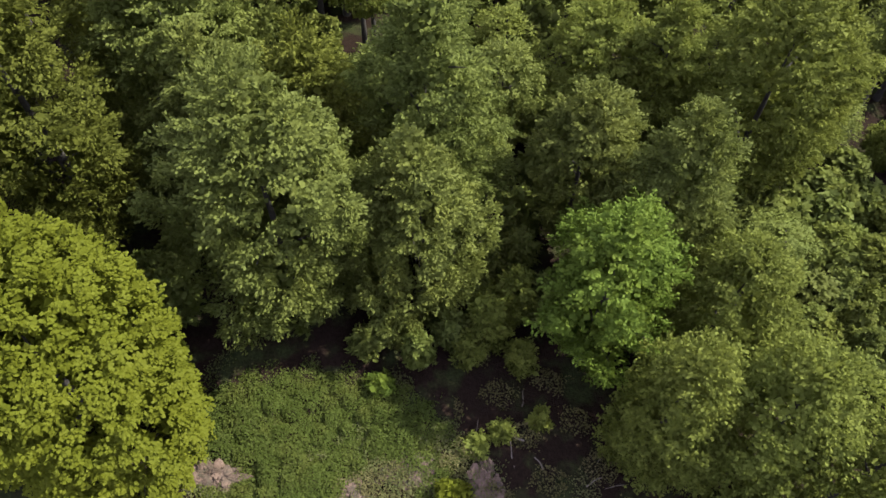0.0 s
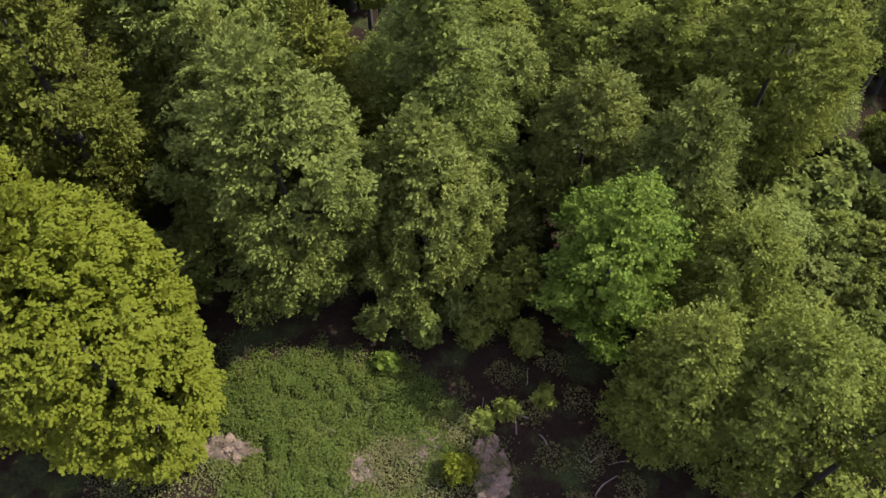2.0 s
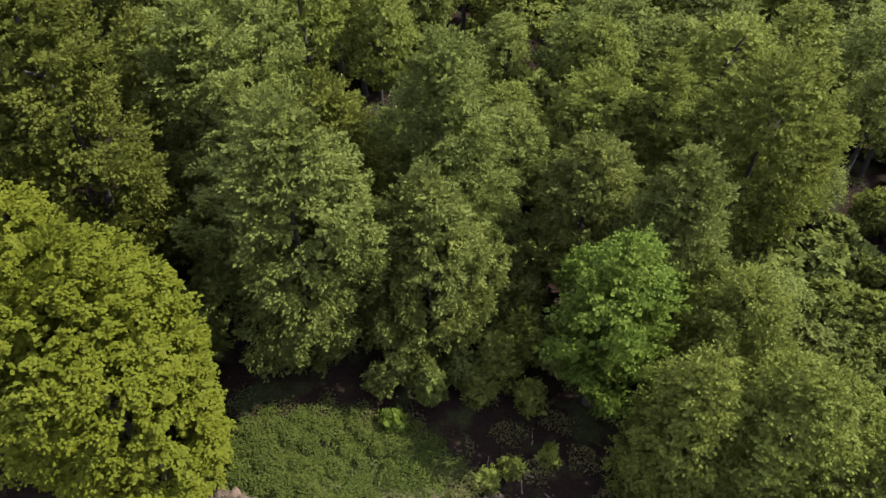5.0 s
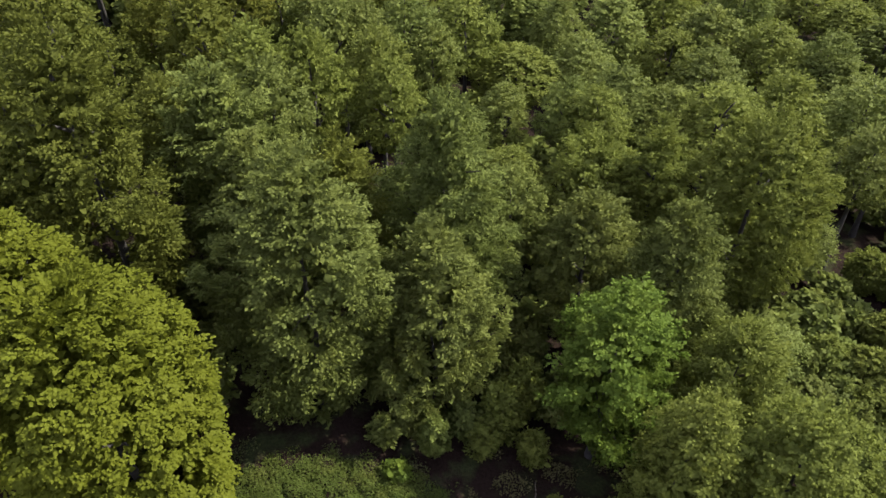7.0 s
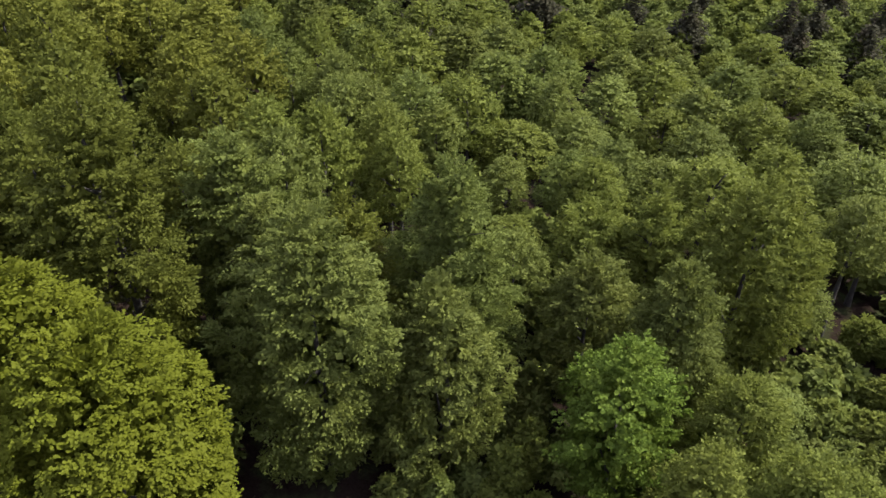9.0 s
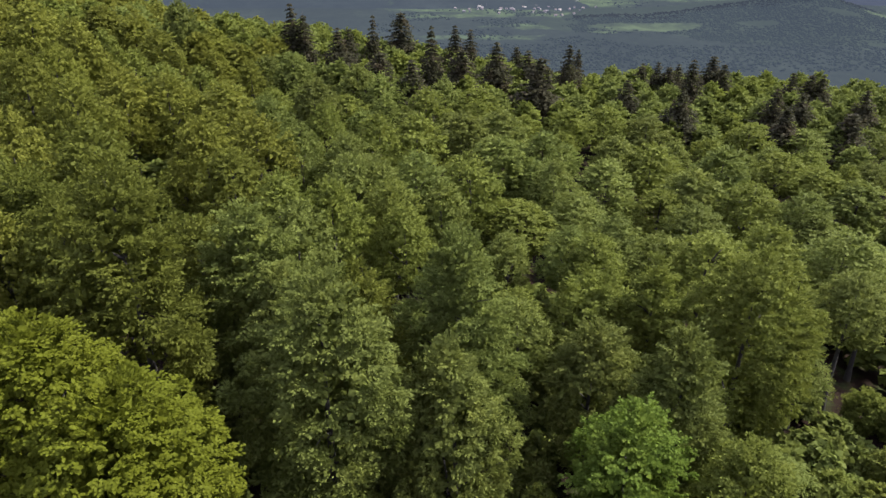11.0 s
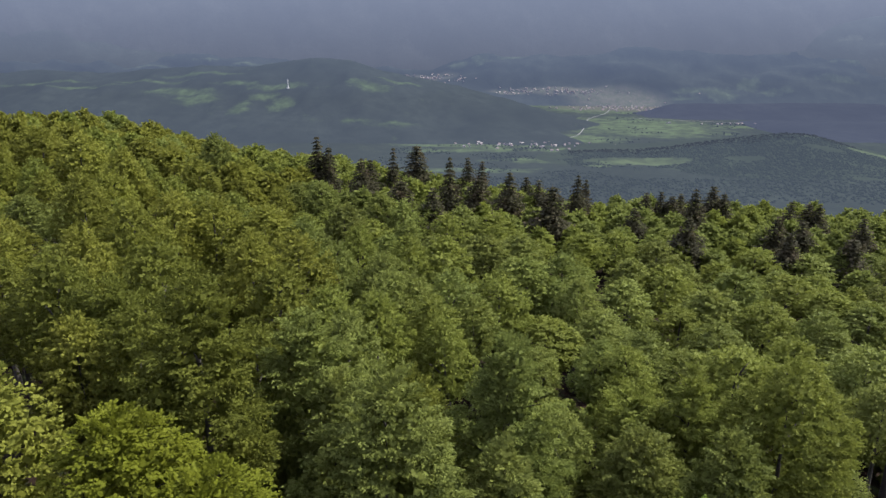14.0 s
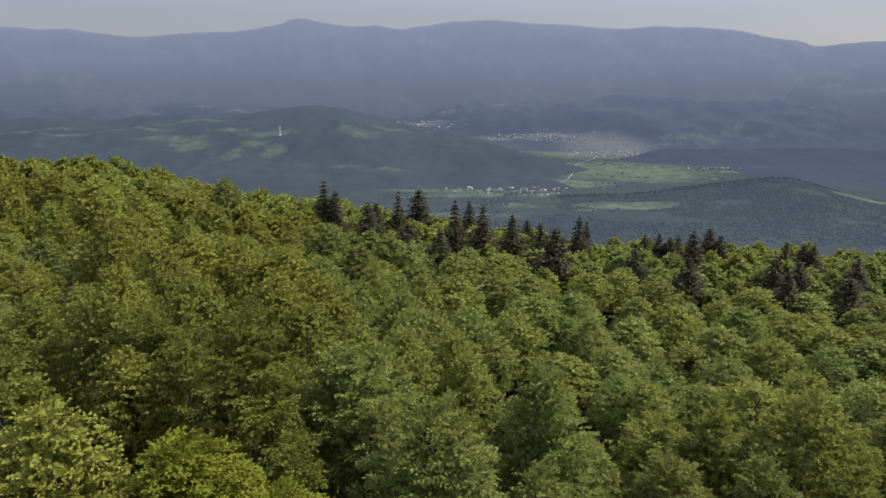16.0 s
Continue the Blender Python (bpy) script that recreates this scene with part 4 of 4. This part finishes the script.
def thicket(name, x0, x1, y0, y1, edge, tall, count, leaf, material, label, category, seed):
    """Low plants over an uneven patch of ground: leaf sprays on a billowing surface, thinning to the edge."""
    rng = np.random.default_rng(seed)
    x, y = rng.uniform(x0, x1, count * 2), rng.uniform(y0, y1, count * 2)
    e = edge(x, y) + 0.12 * np.sin(x * 2.1 + 1) * np.sin(y * 1.9) + 0.08 * rng.normal(size=len(x))
    keep = e > 0
    x, y, e = x[keep][:count], y[keep][:count], e[keep][:count]
    lump = np.zeros(len(x))
    for _ in range(int((x1 - x0) * (y1 - y0) * 0.9)):
        cx, cy, cr = rng.uniform(x0, x1), rng.uniform(y0, y1), rng.uniform(0.35, 1.1)
        lump = np.maximum(lump, rng.uniform(0.55, 1.1) * np.sqrt(np.clip(1 - ((x - cx) ** 2 + (y - cy) ** 2) / cr ** 2, 0, 1)))
    lump = 0.25 + 0.75 * lump
    h = tall * np.clip(e * 2.2, 0.12, 1) * lump
    z = land(x, y) + h * np.where(rng.uniform(0, 1, len(x)) < 0.75, 1.0, rng.uniform(0.2, 1, len(x))) + 0.05 * rng.normal(size=len(x)) + 0.03
    face = np.stack((0.35 * rng.normal(size=len(x)), 0.35 * rng.normal(size=len(x)), np.ones(len(x))), -1)
    mesh = bpy.data.meshes.new(name)
    fill(mesh, *leaves(np.stack((x, y, z), -1), face, leaf, rng))
    mesh.materials.append(material)
    return tagged(new(name, mesh), label, category, kind="stuff")


def ellipse(cx, cy, rx, ry, turn=0.0):
    c, s_ = math.cos(turn), math.sin(turn)
    return lambda x, y: 1 - np.hypot(((x - cx) * c + (y - cy) * s_) / rx, ((y - cy) * c - (x - cx) * s_) / ry)


def bramble_edge(x, y):
    """The thicket's outline, without the rocky bank and a dry patch."""
    e = np.minimum(np.maximum(ellipse(-9.2, 15.6, 10.0, 5.8)(x, y), ellipse(-10.8, 12.4, 5.4, 5.0)(x, y)), -0.6 * ellipse(-4.0, 12.9, 2.4, 2.0)(x, y))
    return np.minimum(e, -0.6 * ellipse(-16.2, 13.6, 2.0, 0.9)(x, y))


thicket("bramble_thicket", -20, 2, 8, 24, bramble_edge, 1.1, 62000, 0.145, BRAMBLE_LEAF,
        "dense green bramble thicket in the sunny clearing", "bramble", 31)
thicket("shade_scrub", 1, 15, 9, 24, lambda x, y: 0.35 * np.sin(x * 1.3 + 0.7 * y) + 0.35 * np.sin(y * 1.6 - 0.5 * x + 2) - 0.18, 1.2, 8000, 0.17, DRY_LEAF,
        "sparse shrubs in the shade beside the clearing", "scrub", 33)
thicket("dry_herbs", -8, 2, 9, 16, lambda x, y: np.maximum(ellipse(-4.0, 12.9, 2.8, 2.4)(x, y), ellipse(1.2, 15.0, 1.8, 1.2)(x, y)), 0.5, 5000, 0.15, DRY_LEAF,
        "dry brownish herbs on stony earth", "herbs", 34)
thicket("herb_layer", -24, 12, 7, 24, lambda x, y: 0.5 + 0.5 * np.sin(x * 0.9 + 1.2) * np.sin(y * 0.8) - 0.8 * smooth(2, 5, x) - 0.9 * smooth(15, 19, y), 0.45, 20000, 0.17, HERB_LEAF,
        "yellowish grass and herbs on dry ground", "herbs", 32)


def lumpy(rng, size, squash):
    """Verts and faces of an irregular stone."""
    bm = bmesh.new()
    bmesh.ops.create_icosphere(bm, subdivisions=2, radius=1.0)
    shift = Vector(rng.uniform(-50, 50, 3))
    for v in bm.verts:
        n = noise.noise(v.co * 1.1 + shift) * 0.5 + noise.cell(v.co * 1.7 + shift) * 0.22
        v.co *= 1 + n
        v.co = Vector((v.co.x * size, v.co.y * size * 0.75, v.co.z * size * squash))
    mesh = bpy.data.meshes.new("stone")
    bm.to_mesh(mesh)
    bm.free()
    return mesh


def stones(cx, cy, rx, ry, count, small, large, seed, lift=0.0):
    rng = np.random.default_rng(seed)
    shapes = []
    for i in range(5):
        mesh = lumpy(rng, 1.0, 0.42)
        mesh.materials.append(STONE)
        shapes.append(mesh)
    for i in range(count):
        a, r = rng.uniform(0, 6.28), math.sqrt(rng.uniform(0, 1))
        x, y, size = cx + rx * r * math.cos(a), cy + ry * r * math.sin(a), small + (large - small) * rng.uniform(0, 1) ** 2.5
        ob = new("stone", shapes[i % 5])
        ob.matrix_basis = pose(x, y, height(x, y) + 0.1 * size + lift * (1 - r * r), rng.uniform(-15, 15), rng.uniform(-15, 15), rng.uniform(0, 360)) @ Matrix.Scale(size, 4)
        tagged(ob, "pale weathered limestone lying on bare earth", "stone", "stones of the clearing")


def bare_patch(name, cx, cy, rx, ry, lift, label, seed):
    """An uneven mound of bare earth with a ragged edge."""
    rng, n = np.random.default_rng(int(10 * seed)), 56
    a = np.linspace(0, 2 * math.pi, n, endpoint=False)
    rings = np.linspace(0.0, 1.0, 15)
    ragged = 1 + 0.18 * np.sin(3 * a + seed) + 0.12 * np.sin(7 * a + 2 * seed) + 0.08 * np.sin(11 * a)
    verts, faces = [], []
    for i, r in enumerate(rings):
        for j in range(n):
            x, y = cx + rx * r * ragged[j] * math.cos(a[j]), cy + ry * r * ragged[j] * math.sin(a[j])
            verts.append((x, y, height(x, y) + lift * (1 - r ** 2) * (1 + 0.5 * math.sin(3 * x + seed) * math.sin(4 * y)) + (0.05 + rng.uniform(-0.5, 1.0) * (0.06 + 0.25 * lift) if r < 1 else -0.1)))
    for i in range(len(rings) - 1):
        for j in range(n):
            k = (j + 1) % n
            faces.append((i * n + j, (i + 1) * n + j, (i + 1) * n + k, i * n + k))
    mesh = bpy.data.meshes.new(name)
    fill(mesh, verts, faces)
    mesh.materials.append(EARTH)
    return tagged(new(name, mesh), label, "ground", kind="structure")


bare_patch("ground_bank_1", -16.1, 13.4, 2.3, 1.0, 0.5, "pale bank of bare earth and rock", 1.0)
bare_patch("ground_bank_2", -6.4, 12.2, 1.3, 1.4, 0.2, "stony bare earth", 2.0)
bare_patch("ground_bank_3", 3.3, 12.6, 1.0, 2.6, 0.15, "stony bare earth beside the shade", 3.0)
bare_patch("ground_bank_4", -2.2, 14.2, 2.2, 1.5, 0.15, "dry earth with litter", 4.0)
stones(-16.1, 13.4, 2.1, 0.85, 40, 0.12, 0.7, 41, 0.6)
stones(-6.3, 12.2, 1.5, 1.6, 40, 0.06, 0.4, 42, 0.28)
stones(3.3, 12.6, 1.3, 2.8, 120, 0.08, 0.6, 43, 0.2)


def log(x, y, long, thick, turn, seed):
    rng = np.random.default_rng(seed)
    steps = np.linspace(-0.5, 0.5, 6)
    path = [(s_ * long, 0.08 * long * math.sin(4 * s_ + seed), thick * 0.8 + 0.03 * rng.normal()) for s_ in steps]
    mesh = bpy.data.meshes.new("fallen_branch")
    fill(mesh, *tube(path, [thick * (1 - 0.5 * (s_ + 0.5)) for s_ in steps], 7))
    mesh.materials.append(DEAD_WOOD)
    ob = new("fallen_branch", mesh)
    ob.matrix_basis = pose(x, y, height(x, y), 0, 0, turn)
    tagged(ob, "grey dead branch lying in leaf litter", "branch", "fallen branches")


for i in range(9):
    rng_log = random.Random(70 + i)
    log(rng_log.uniform(2, 14), rng_log.uniform(11, 21), rng_log.uniform(1.0, 3.2), rng_log.uniform(0.03, 0.09), rng_log.uniform(0, 180), i)

# shrubs at the edge of the clearing
broadleaf("maple_sapling", 0.9, 12.4, 2.6, 1.3, 51, material=MAPLE_LEAF, label="bright yellow-green maple sapling in the clearing", base=0.1, leaf=0.2, bough=0.6)
broadleaf("hazel_shrub", -4.6, 20.6, 2.6, 1.2, 52, material=LIME_LEAF, label="small fresh-green shrub beside brambles", base=0.1, leaf=0.2, bough=0.6)
for x, y, tall, r in ((4.6, 17.4, 1.7, 1.1), (2.6, 16.2, 1.4, 1.2), (7.6, 18.6, 1.6, 1.0), (3.6, 25.2, 7.5, 1.9), (5.6, 27.4, 8.5, 1.9), (2.2, 23.6, 4.5, 1.5), (6.2, 23.2, 4.5, 1.5), (36.5, 37.0, 4.8, 2.2), (33.6, 28.0, 3.4, 2.0), (31.5, 21.0, 3.0, 1.8), (47.6, 51.0, 6.5, 2.6), (51.2, 50.0, 5.5, 2.8), (40.5, 35.5, 5.0, 2.2), (44.0, 40.5, 6.0, 2.4), (38.8, 29.5, 5.5, 2.3), (36.0, 27.5, 4.0, 2.0), (29.0, 12.5, 3.5, 2.0)):
    broadleaf("hazel_shrub", x, y, height(x, y) + tall, r, int(60 + x), material=HORNBEAM_LEAF, label="bushy green shrub in the shade", base=0.1, leaf=0.26, bough=0.8, cover=0.9)
